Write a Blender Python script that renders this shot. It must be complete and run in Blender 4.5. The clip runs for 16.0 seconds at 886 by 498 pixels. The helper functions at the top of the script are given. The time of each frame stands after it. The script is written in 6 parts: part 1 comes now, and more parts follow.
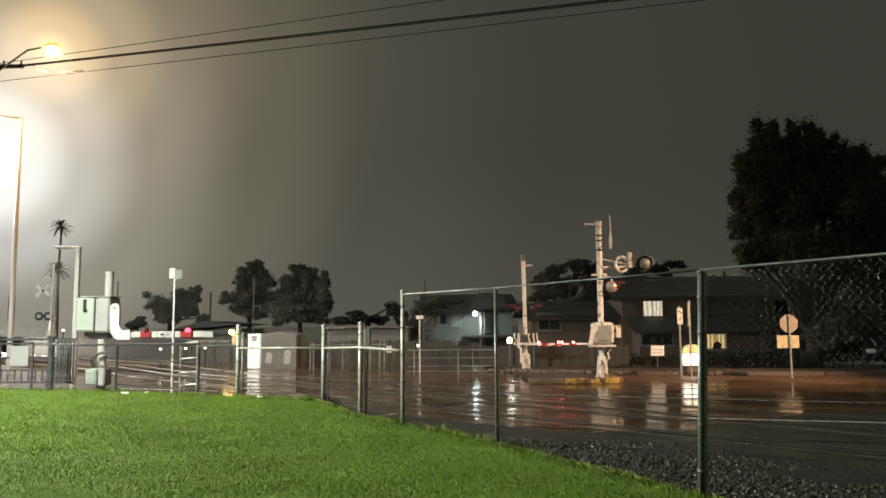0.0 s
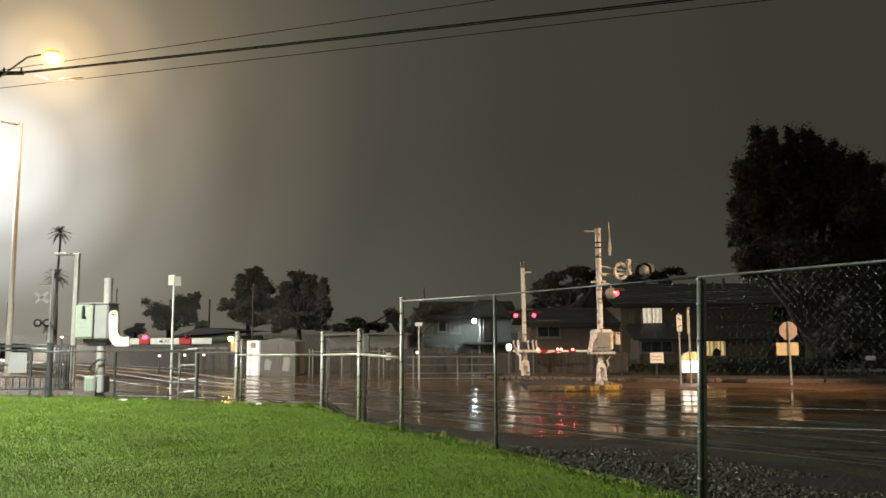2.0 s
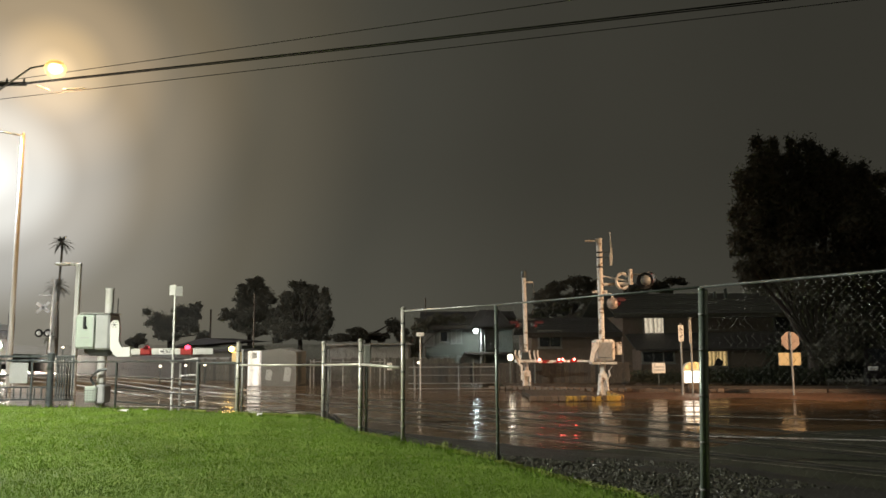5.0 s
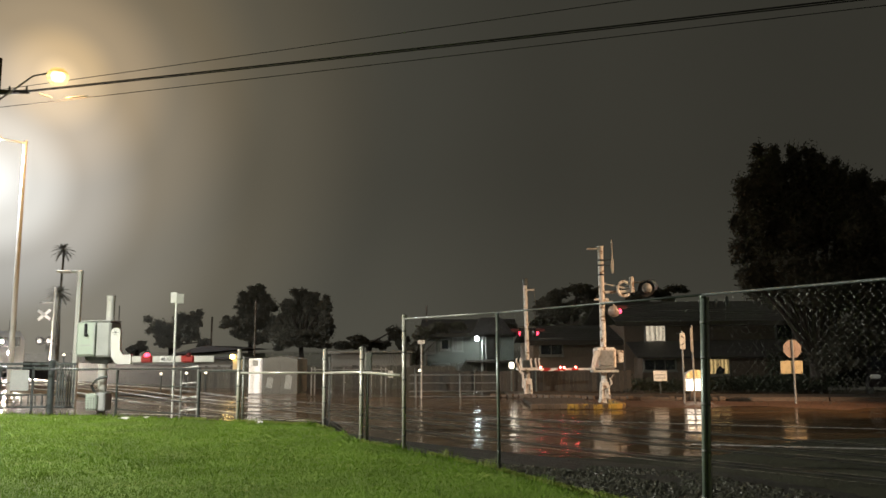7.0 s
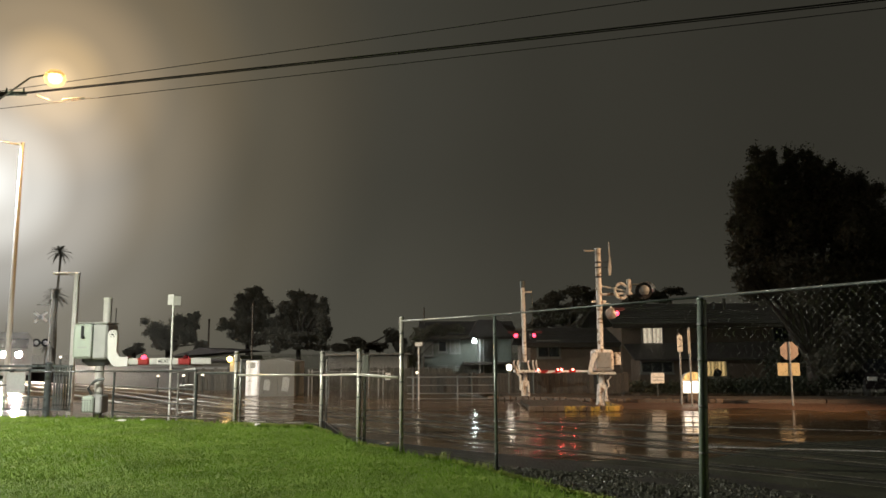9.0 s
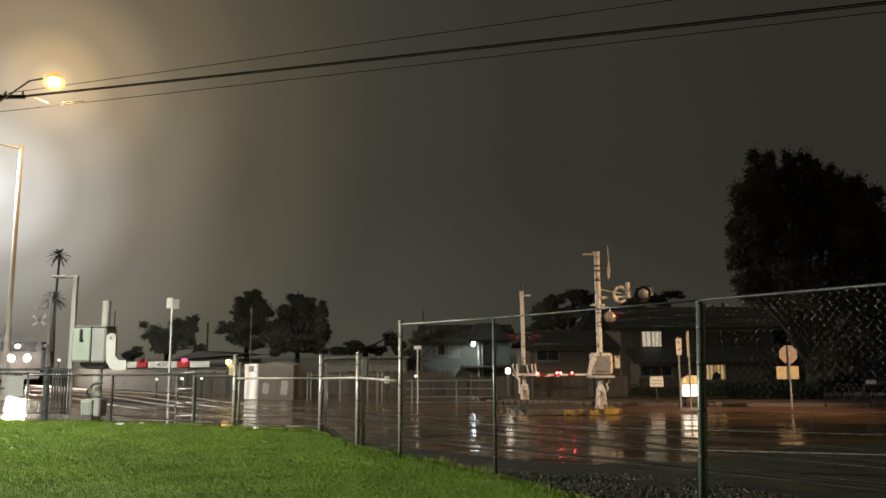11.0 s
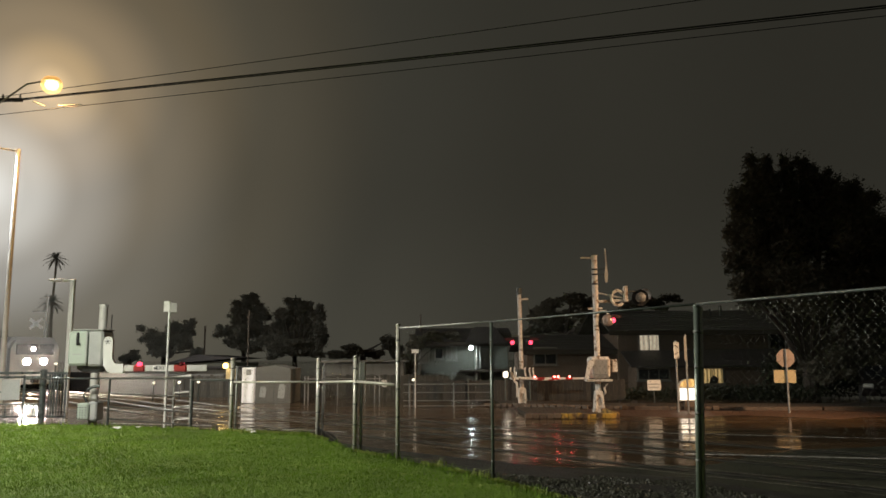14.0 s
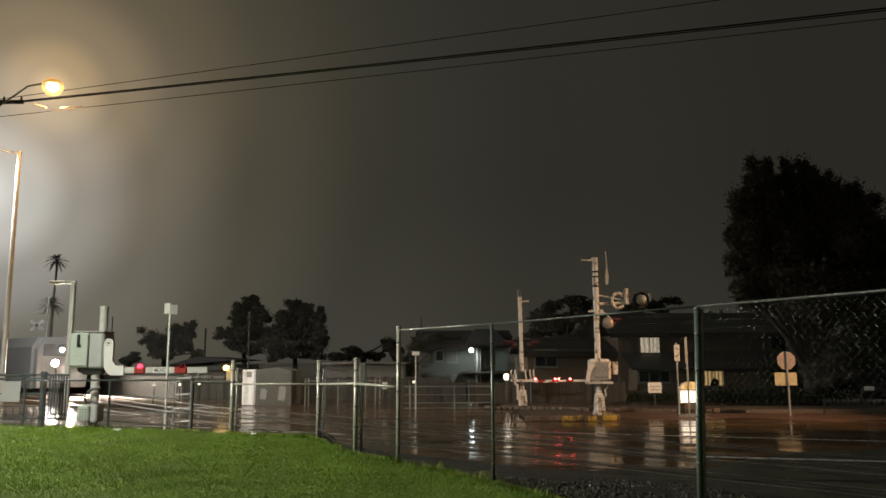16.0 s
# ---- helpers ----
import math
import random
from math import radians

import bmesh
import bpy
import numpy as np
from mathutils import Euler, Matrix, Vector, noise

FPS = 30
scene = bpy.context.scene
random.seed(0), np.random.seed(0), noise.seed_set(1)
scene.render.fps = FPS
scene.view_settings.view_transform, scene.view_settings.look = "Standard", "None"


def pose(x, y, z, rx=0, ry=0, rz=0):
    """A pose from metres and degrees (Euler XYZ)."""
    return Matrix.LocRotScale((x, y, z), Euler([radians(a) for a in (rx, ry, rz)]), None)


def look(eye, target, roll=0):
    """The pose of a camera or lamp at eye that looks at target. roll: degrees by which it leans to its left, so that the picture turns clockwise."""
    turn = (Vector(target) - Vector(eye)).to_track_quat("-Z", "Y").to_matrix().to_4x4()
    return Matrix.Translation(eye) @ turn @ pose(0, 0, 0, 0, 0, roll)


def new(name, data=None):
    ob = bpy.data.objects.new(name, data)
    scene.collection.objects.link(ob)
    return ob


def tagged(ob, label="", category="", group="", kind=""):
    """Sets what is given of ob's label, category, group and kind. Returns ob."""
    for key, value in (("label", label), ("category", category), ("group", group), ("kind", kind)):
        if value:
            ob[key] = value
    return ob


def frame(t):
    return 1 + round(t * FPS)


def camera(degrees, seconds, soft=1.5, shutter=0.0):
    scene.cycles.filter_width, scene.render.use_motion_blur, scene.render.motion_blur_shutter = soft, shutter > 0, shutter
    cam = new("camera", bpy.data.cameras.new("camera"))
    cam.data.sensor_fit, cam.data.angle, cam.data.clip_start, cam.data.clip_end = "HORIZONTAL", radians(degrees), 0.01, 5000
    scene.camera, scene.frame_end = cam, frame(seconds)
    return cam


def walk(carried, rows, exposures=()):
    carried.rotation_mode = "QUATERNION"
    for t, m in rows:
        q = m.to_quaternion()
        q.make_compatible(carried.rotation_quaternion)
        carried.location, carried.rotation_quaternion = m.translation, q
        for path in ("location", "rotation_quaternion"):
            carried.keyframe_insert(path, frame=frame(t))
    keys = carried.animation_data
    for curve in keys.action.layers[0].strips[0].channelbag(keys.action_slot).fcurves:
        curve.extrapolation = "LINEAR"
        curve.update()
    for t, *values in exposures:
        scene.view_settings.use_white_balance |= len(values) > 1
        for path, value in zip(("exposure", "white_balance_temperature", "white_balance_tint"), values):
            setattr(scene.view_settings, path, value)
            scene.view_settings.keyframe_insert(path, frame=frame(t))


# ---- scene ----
cam = camera(60, 16.0, soft=1.6)
EYE = (0.0, 0.0, 1.7)


def aim(pan, tilt, roll):
    p, t = radians(pan), radians(tilt)
    to = (EYE[0] - math.sin(p) * math.cos(t), EYE[1] + math.cos(p) * math.cos(t), EYE[2] + math.sin(t))
    return look(EYE, to, roll)


walk(cam, [(t, aim(p, e, r)) for t, p, e, r in (
    (0.0, 0.0, 5.68, -0.33), (0.5, -0.061, 5.733, -0.33), (1.0, -0.115, 5.804, -0.31), (1.5, -0.118, 5.937, -0.31),
    (2.0, -0.058, 6.193, -0.30), (2.5, 0.081, 6.517, -0.305), (3.0, 0.148, 6.707, -0.307), (3.5, 0.145, 6.835, -0.311),
    (4.0, 0.122, 6.893, -0.315), (6.5, -0.057, 7.221, -0.31), (7.0, 0.124, 7.509, -0.27), (7.5, 0.126, 7.608, -0.27),
    (8.0, 0.067, 7.614, -0.264), (8.5, -0.002, 7.638, -0.26), (9.0, -0.069, 7.668, -0.27), (11.5, -0.164, 7.947, -0.26),
    (12.0, -0.192, 7.959, -0.255), (12.5, -0.208, 8.005, -0.26), (13.0, -0.213, 8.024, -0.254), (13.5, -0.204, 8.063, -0.25),
    (14.0, -0.325, 8.18, -0.25), (14.5, -0.318, 8.227, -0.24), (15.0, -0.31, 8.262, -0.25), (15.5, -0.292, 8.308, -0.23),
    (16.0, -0.28, 8.343, -0.2))],
    exposures=[(0.0, 0.66, 6650, 11), (1.5, 0.62, 6650, 11), (4.0, 0.45, 6750, 12), (8.0, 0.27, 6800, 13), (9.0, 0.22, 6850, 13),
               (11.5, 0.0, 6900, 13), (14.5, -0.19, 6900, 13), (16.0, -0.30, 6900, 13)])

# ---------------------------------------------------------------- world and light
world = bpy.data.worlds.new("night_sky")
scene.world = world
world.use_nodes = True
wn, wl = world.node_tree.nodes, world.node_tree.links
wn.clear()
w_out, w_bg = wn.new("ShaderNodeOutputWorld"), wn.new("ShaderNodeBackground")
w_co = wn.new("ShaderNodeTexCoord")


def mist_glow(toward, stops):
    """The glow of rain mist round a lamp, by the angle from it in radians."""
    dot, angle, ramp = wn.new("ShaderNodeVectorMath"), wn.new("ShaderNodeMath"), wn.new("ShaderNodeValToRGB")
    dot.operation, angle.operation = "DOT_PRODUCT", "ARCCOSINE"
    dot.inputs[1].default_value = Vector(toward).normalized()
    ramp.color_ramp.interpolation = "EASE"
    for i, (at, c) in enumerate(stops):
        e = ramp.color_ramp.elements[i] if i < 2 else ramp.color_ramp.elements.new(at)
        e.position, e.color = at, (*c, 1)
    wl.new(w_co.outputs["Generated"], dot.inputs[0])
    wl.new(dot.outputs["Value"], angle.inputs[0])
    wl.new(angle.outputs[0], ramp.inputs[0])
    return ramp.outputs[0]


led_glow = mist_glow((-18.6, 30.6, 7.0), [
    (0.0, (0.80, 0.86, 0.86)), (0.05, (0.50, 0.53, 0.52)), (0.10, (0.26, 0.27, 0.26)), (0.18, (0.118, 0.119, 0.103)),
    (0.30, (0.062, 0.062, 0.050)), (0.45, (0.0445, 0.0443, 0.0352)), (0.70, (0.0325, 0.0322, 0.0255)), (1.0, (0.026, 0.0258, 0.0205))])
sodium_glow = mist_glow((-14.92, 28.5, 10.5), [
    (0.0, (0.75, 0.52, 0.24)), (0.03, (0.40, 0.27, 0.12)), (0.07, (0.19, 0.128, 0.058)), (0.14, (0.075, 0.052, 0.024)),
    (0.25, (0.022, 0.0155, 0.007)), (0.42, (0.0, 0.0, 0.0))])
w_sum = wn.new("ShaderNodeMixRGB")
w_sum.blend_type, w_sum.inputs[0].default_value = "ADD", 1.0
wl.new(led_glow, w_sum.inputs[1])
wl.new(sodium_glow, w_sum.inputs[2])
w_noise = wn.new("ShaderNodeTexNoise")
w_noise.inputs["Scale"].default_value, w_noise.inputs["Detail"].default_value = 2.2, 4
w_mul = wn.new("ShaderNodeMixRGB")
w_mul.blend_type, w_mul.inputs[0].default_value = "MULTIPLY", 1.0
w_map = wn.new("ShaderNodeMapRange")
w_map.inputs[3].default_value, w_map.inputs[4].default_value = 0.9, 1.1
wl.new(w_co.outputs["Generated"], w_noise.inputs["Vector"])
wl.new(w_noise.outputs["Fac"], w_map.inputs[0])
wl.new(w_sum.outputs[0], w_mul.inputs[1])
wl.new(w_map.outputs[0], w_mul.inputs[2])
w_sep, w_low, w_mul2 = wn.new("ShaderNodeSeparateXYZ"), wn.new("ShaderNodeMapRange"), wn.new("ShaderNodeMixRGB")
w_low.interpolation_type = "SMOOTHSTEP"
for i, v in ((1, 0.0), (2, 0.24), (3, 1.35), (4, 1.0)):
    w_low.inputs[i].default_value = v
w_mul2.blend_type, w_mul2.inputs[0].default_value = "MULTIPLY", 1.0
wl.new(w_co.outputs["Generated"], w_sep.inputs[0])
wl.new(w_sep.outputs["Z"], w_low.inputs[0])
wl.new(w_mul.outputs[0], w_mul2.inputs[1])
wl.new(w_low.outputs[0], w_mul2.inputs[2])
wl.new(w_mul2.outputs[0], w_bg.inputs[0])
wl.new(w_bg.outputs[0], w_out.inputs[0])
w_bg.inputs[1].default_value = 1.0


def lamp(name, place, watts, colour, size=0.2, spot=0, aim_at=None):
    d = bpy.data.lights.new(name, "SPOT" if spot else "POINT")
    d.energy, d.color, d.shadow_soft_size = watts, colour, size
    if spot:
        d.spot_size, d.spot_blend = radians(spot), 0.2 if spot > 100 else 1.0
    ob = new(name, d)
    ob.matrix_world = look(place, aim_at or (place[0], place[1], 0))
    return ob


SODIUM, LED = (1.0, 0.56, 0.2), (0.86, 0.95, 1.0)
lamp("sodium_lamp_light", (-14.92, 28.5, 11.76), 1500, SODIUM, 0.25, 175)
lamp("led_lamp_light", (-18.6, 30.6, 10.01), 6500, LED, 0.3, 176)
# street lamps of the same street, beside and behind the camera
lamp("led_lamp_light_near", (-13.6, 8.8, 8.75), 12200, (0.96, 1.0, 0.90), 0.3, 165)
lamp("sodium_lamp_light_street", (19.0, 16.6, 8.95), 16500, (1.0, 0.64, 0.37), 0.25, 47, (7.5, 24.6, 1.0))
lamp("porch_light", (1.78, 41.3, 2.1), 130, (0.78, 0.95, 1.0), 0.12, 160, (2.1, 42.0, 0.0))
lamp("yard_light", (2.59, 29.4, 1.12), 3, (1.0, 0.95, 0.8), 0.1)
lamp("wall_lamp_light", (-8.51, 30.4, 1.48), 12, (1.0, 0.72, 0.28), 0.1)


# ---------------------------------------------------------------- materials
def material(name, colour, rough=0.6, metal=0.0, scale=6.0, vary=0.25, bump=0.15, bump_scale=40.0, rough_vary=0.15,
             emit=None, power=0.0, detail=5.0, per_object=0.0, depth=0.01, spec=0.5, coat=0.0, through_leaf=0.0):
    m = bpy.data.materials.new(name)
    m.use_nodes = True
    n, l = m.node_tree.nodes, m.node_tree.links
    b = n["Principled BSDF"]
    co = n.new("ShaderNodeTexCoord")
    big, small = n.new("ShaderNodeTexNoise"), n.new("ShaderNodeTexNoise")
    big.inputs["Scale"].default_value, big.inputs["Detail"].default_value = scale, detail
    small.inputs["Scale"].default_value, small.inputs["Detail"].default_value = bump_scale, 4
    for t in (big, small):
        l.new(co.outputs["Object"], t.inputs["Vector"])
    mix = n.new("ShaderNodeMixRGB")
    mix.inputs[1].default_value = (*[c * (1 - vary) for c in colour], 1)
    mix.inputs[2].default_value = (*[min(1, c * (1 + vary)) for c in colour], 1)
    l.new(big.outputs["Fac"], mix.inputs[0])
    grain = n.new("ShaderNodeMixRGB")
    grain.blend_type, grain.inputs[0].default_value = "OVERLAY", min(1, vary * 1.2)
    l.new(mix.outputs[0], grain.inputs[1])
    l.new(small.outputs["Fac"], grain.inputs[2])
    last = grain.outputs[0]
    if per_object:
        info, hsv, mr = n.new("ShaderNodeObjectInfo"), n.new("ShaderNodeHueSaturation"), n.new("ShaderNodeMapRange")
        mr.inputs[3].default_value, mr.inputs[4].default_value = 1 - per_object, 1 + per_object
        l.new(info.outputs["Random"], mr.inputs[0])
        l.new(mr.outputs[0], hsv.inputs["Value"])
        l.new(last, hsv.inputs["Color"])
        last = hsv.outputs[0]
    l.new(last, b.inputs["Base Color"])
    rr = n.new("ShaderNodeMapRange")
    rr.inputs[3].default_value, rr.inputs[4].default_value = max(0.02, rough - rough_vary), min(1, rough + rough_vary)
    l.new(big.outputs["Fac"], rr.inputs[0])
    l.new(rr.outputs[0], b.inputs["Roughness"])
    b.inputs["Metallic"].default_value = metal
    b.inputs["Specular IOR Level"].default_value = spec
    b.inputs["Coat Weight"].default_value = coat
    b.inputs["Coat Roughness"].default_value = 0.12
    if bump:
        bp = n.new("ShaderNodeBump")
        bp.inputs["Strength"].default_value, bp.inputs["Distance"].default_value = bump, depth
        l.new(small.outputs["Fac"], bp.inputs["Height"])
        l.new(bp.outputs[0], b.inputs["Normal"])
    if through_leaf:
        tr, ms = n.new("ShaderNodeBsdfTranslucent"), n.new("ShaderNodeMixShader")
        l.new(last, tr.inputs["Color"])
        ms.inputs[0].default_value = through_leaf
        l.new(b.outputs[0], ms.inputs[1])
        l.new(tr.outputs[0], ms.inputs[2])
        l.new(ms.outputs[0], n["Material Output"].inputs["Surface"])
    if emit:
        b.inputs["Emission Color"].default_value, b.inputs["Emission Strength"].default_value = (*emit, 1), power
    return m


def wet_asphalt():
    m = bpy.data.materials.new("wet_asphalt")
    m.use_nodes = True
    n, l = m.node_tree.nodes, m.node_tree.links
    b = n["Principled BSDF"]
    co = n.new("ShaderNodeTexCoord")
    stain, grain, puddle, ripple = [n.new("ShaderNodeTexNoise") for _ in range(4)]
    for t, s, d in ((stain, 0.5, 6), (grain, 90, 3), (puddle, 0.35, 4), (ripple, 4.2, 3)):
        t.inputs["Scale"].default_value, t.inputs["Detail"].default_value = s, d
        l.new(co.outputs["Object"], t.inputs["Vector"])
    ramp = n.new("ShaderNodeValToRGB")
    ramp.color_ramp.elements[0].color, ramp.color_ramp.elements[0].position = (0.056, 0.033, 0.016, 1), 0.35
    ramp.color_ramp.elements[1].color, ramp.color_ramp.elements[1].position = (0.145, 0.088, 0.043, 1), 0.7
    l.new(stain.outputs["Fac"], ramp.inputs[0])
    mix = n.new("ShaderNodeMixRGB")
    mix.blend_type, mix.inputs[0].default_value = "OVERLAY", 0.5
    l.new(ramp.outputs[0], mix.inputs[1])
    l.new(grain.outputs["Fac"], mix.inputs[2])
    l.new(mix.outputs[0], b.inputs["Base Color"])
    rr = n.new("ShaderNodeMapRange")
    rr.inputs[1].default_value, rr.inputs[2].default_value = 0.43, 0.57
    rr.inputs[3].default_value, rr.inputs[4].default_value = 0.02, 0.27
    streak, mp, both = n.new("ShaderNodeTexNoise"), n.new("ShaderNodeMapping"), n.new("ShaderNodeMixRGB")
    both.inputs[0].default_value = 0.78
    l.new(puddle.outputs["Fac"], both.inputs[1])
    l.new(streak.outputs["Fac"], both.inputs[2])
    l.new(both.outputs[0], rr.inputs[0])
    l.new(rr.outputs[0], b.inputs["Roughness"])
    mp.inputs["Rotation"].default_value, mp.inputs["Scale"].default_value = (0, 0, radians(-18)), (0.16, 0.95, 1)
    streak.inputs["Scale"].default_value, streak.inputs["Detail"].default_value = 2.0, 5
    l.new(co.outputs["Object"], mp.inputs["Vector"])
    l.new(mp.outputs[0], streak.inputs["Vector"])
    b3 = n.new("ShaderNodeBump")
    b3.inputs["Strength"].default_value, b3.inputs["Distance"].default_value = 0.8, 0.015
    l.new(streak.outputs["Fac"], b3.inputs["Height"])
    b1, b2 = n.new("ShaderNodeBump"), n.new("ShaderNodeBump")
    l.new(b3.outputs[0], b1.inputs["Normal"])
    b1.inputs["Strength"].default_value, b1.inputs["Distance"].default_value = 0.35, 0.006
    b2.inputs["Strength"].default_value, b2.inputs["Distance"].default_value = 0.12, 0.002
    l.new(ripple.outputs["Fac"], b1.inputs["Height"])
    l.new(grain.outputs["Fac"], b2.inputs["Height"])
    l.new(b1.outputs[0], b2.inputs["Normal"])
    l.new(b2.outputs[0], b.inputs["Normal"])
    return m


ASPHALT = wet_asphalt()
SOIL = material("lawn_soil", (0.115, 0.190, 0.017), 0.8, scale=0.9, vary=0.6, bump=0.6, bump_scale=60, depth=0.012)
GRASS = material("grass_blades", (0.128, 0.224, 0.020), 0.6, scale=1.3, vary=0.55, bump=0, rough_vary=0.1, spec=0.15)
GRAVEL_BED = material("ballast_bed", (0.032, 0.030, 0.027), 0.5, scale=3, vary=0.5, bump=0.8, bump_scale=22, depth=0.03)
STONE = material("ballast_stone", (0.040, 0.041, 0.028), 0.42, scale=4, vary=0.5, bump=0.3, bump_scale=60)
KERB = material("dark_wet_kerb", (0.062, 0.042, 0.030), 0.5, scale=2.5, vary=0.4, bump=0.3, bump_scale=60)
CONCRETE = material("wet_concrete", (0.115, 0.083, 0.060), 0.5, scale=2.5, vary=0.3, bump=0.3, bump_scale=60, per_object=0.25)
BLOCK = material("wall_concrete", (0.017, 0.014, 0.011), 0.75, scale=1.5, vary=0.3, bump=0.4, bump_scale=25, per_object=0.1)
WET_PAVING = material("dark_wet_paving", (0.036, 0.026, 0.017), 0.8, scale=1.5, vary=0.45, bump=0.5, bump_scale=40)
STRAW = material("pale_clippings", (0.25, 0.30, 0.08), 0.6, scale=1.0, vary=0.3, bump=0, spec=0.2)
ROUGH_ROAD = material("coarse_asphalt", (0.036, 0.038, 0.024), 0.62, scale=1.6, vary=0.6, bump=1.0, bump_scale=34, depth=0.016, spec=0.35, rough_vary=0.12)
# brown stands for orange street light lying on the road
LAMPLIT_LANE = material("lamplit_brown_asphalt", (0.072, 0.038, 0.022), 0.55, scale=0.8, vary=0.45, bump=0.5, bump_scale=50, rough_vary=0.2)


def worn(name, paint, under, scale, cut):
    """Paint that has come off in patches."""
    m = material(name, paint, 0.42, scale=scale * 2, vary=0.3, bump=0.35, bump_scale=40)
    n, l = m.node_tree.nodes, m.node_tree.links
    b = n["Principled BSDF"]
    was = b.inputs["Base Color"].links[0].from_socket
    co, tex, ramp, mix = n.new("ShaderNodeNewGeometry"), n.new("ShaderNodeTexNoise"), n.new("ShaderNodeValToRGB"), n.new("ShaderNodeMixRGB")
    tex.inputs["Scale"].default_value, tex.inputs["Detail"].default_value = scale, 9
    ramp.color_ramp.elements[0].position, ramp.color_ramp.elements[1].position = cut, cut + 0.07
    mix.inputs[2].default_value = (*under, 1)
    l.new(co.outputs["Position"], tex.inputs["Vector"])
    l.new(tex.outputs["Fac"], ramp.inputs[0])
    l.new(ramp.outputs[0], mix.inputs[0])
    l.new(was, mix.inputs[1])
    l.new(mix.outputs[0], b.inputs["Base Color"])
    return m


YELLOW_PAINT = worn("yellow_kerb_paint", (0.42, 0.27, 0.055), (0.10, 0.066, 0.042), 3.2, 0.49)
WHITE_LINE = material("worn_white_paint", (0.55, 0.53, 0.50), 0.28, scale=6, vary=0.4, bump=0.2, bump_scale=80)
# pale colour that stands for light reflected along the wet rails
RAIL_SHINE = material("pale_rail_shine", (0.36, 0.32, 0.27), 0.35, scale=3, vary=0.6, bump=0.3, bump_scale=30)
RAIL_STEEL = material("polished_rail", (0.72, 0.71, 0.69), 0.3, 1.0, scale=3, vary=0.12, bump=0.04, rough_vary=0.06)
RAIL_DULL = material("wet_road_rail", (0.58, 0.56, 0.52), 0.36, 1.0, scale=3, vary=0.3, bump=0.08, rough_vary=0.1)
# galvanised steel in brighter and dimmer copies, lighting put into the colour
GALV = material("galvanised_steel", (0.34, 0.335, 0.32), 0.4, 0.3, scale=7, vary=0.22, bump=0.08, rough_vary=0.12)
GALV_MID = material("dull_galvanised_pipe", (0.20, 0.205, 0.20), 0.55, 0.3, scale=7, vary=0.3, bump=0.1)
STEEL_POST = material("lit_galvanised_post", (0.50, 0.48, 0.42), 0.34, 0.25, scale=9, vary=0.3, bump=0.12, rough_vary=0.12)
GALV_DARK = material("dim_galvanised_steel", (0.085, 0.097, 0.093), 0.4, 0.5, scale=7, vary=0.3, bump=0.1)
NEAR_POST = material("dim_green_grey_post", (0.17, 0.20, 0.175), 0.34, 0.4, scale=9, vary=0.3, bump=0.12)
WIRE = material("fence_wire", (0.115, 0.115, 0.105), 0.25, 0.8, scale=20, vary=0.3, bump=0)
ALU = material("aluminium_paint", (0.56, 0.55, 0.52), 0.4, 0.1, scale=5, vary=0.18, bump=0.08)
WHITE = material("white_paint", (0.75, 0.74, 0.71), 0.4, scale=4, vary=0.14, bump=0.06)
MAST = worn("peeling_mast_paint", (0.66, 0.62, 0.57), (0.22, 0.15, 0.10), 7.0, 0.56)
RED = material("red_reflective", (0.34, 0.028, 0.025), 0.35, scale=8, vary=0.2, bump=0.04)
BLACK = material("black_paint", (0.018, 0.018, 0.019), 0.35, scale=5, vary=0.3, bump=0.05)
GREEN_GREY = material("pale_green_cabinet_paint", (0.46, 0.53, 0.46), 0.38, scale=3, vary=0.16, bump=0.05)
GREY_BOX = material("grey_cabinet_paint", (0.42, 0.43, 0.42), 0.4, scale=3, vary=0.16, bump=0.05)
RAILING = material("dark_railing_paint", (0.10, 0.115, 0.12), 0.3, 0.3, scale=6, vary=0.25, bump=0.06)
WOOD = material("weathered_fence_wood", (0.029, 0.022, 0.015), 0.7, scale=3, vary=0.5, bump=0.5, bump_scale=18, per_object=0.45)
YARD_WOOD = material("grey_yard_boards", (0.048, 0.044, 0.033), 0.7, scale=4, vary=0.5, bump=0.5, bump_scale=20, per_object=0.4)
POLE_WOOD = material("utility_pole_wood", (0.09, 0.07, 0.052), 0.8, scale=3, vary=0.4, bump=0.5)
STUCCO = material("grey_stucco", (0.11, 0.115, 0.095), 0.85, scale=1.2, vary=0.15, bump=0.4, bump_scale=60)
STUCCO_TAN = material("brown_stucco", (0.13, 0.096, 0.072), 0.85, scale=1.2, vary=0.18, bump=0.4, bump_scale=60)
SHINGLE = material("dark_shingles", (0.034, 0.030, 0.029), 0.7, scale=2, vary=0.4, bump=0.6, bump_scale=14, per_object=0.2)
METAL_SIDING = material("pale_metal_siding", (0.19, 0.187, 0.172), 0.5, 0.1, scale=1.2, vary=0.14, bump=0.06)
TRIM = material("white_trim", (0.17, 0.165, 0.15), 0.5, scale=4, vary=0.15, bump=0.05)
DARK_GLASS = material("dark_window_glass", (0.012, 0.014, 0.016), 0.06, scale=2, vary=0.2, bump=0, rough_vary=0.02)
BLIND = material("window_blind", (0.12, 0.118, 0.10), 0.5, scale=3, vary=0.2, bump=0.1)
LIT_WARM = material("lit_curtain", (0.6, 0.55, 0.45), 0.8, scale=9, vary=0.5, bump=0.4, emit=(1.0, 0.88, 0.66), power=0.42)
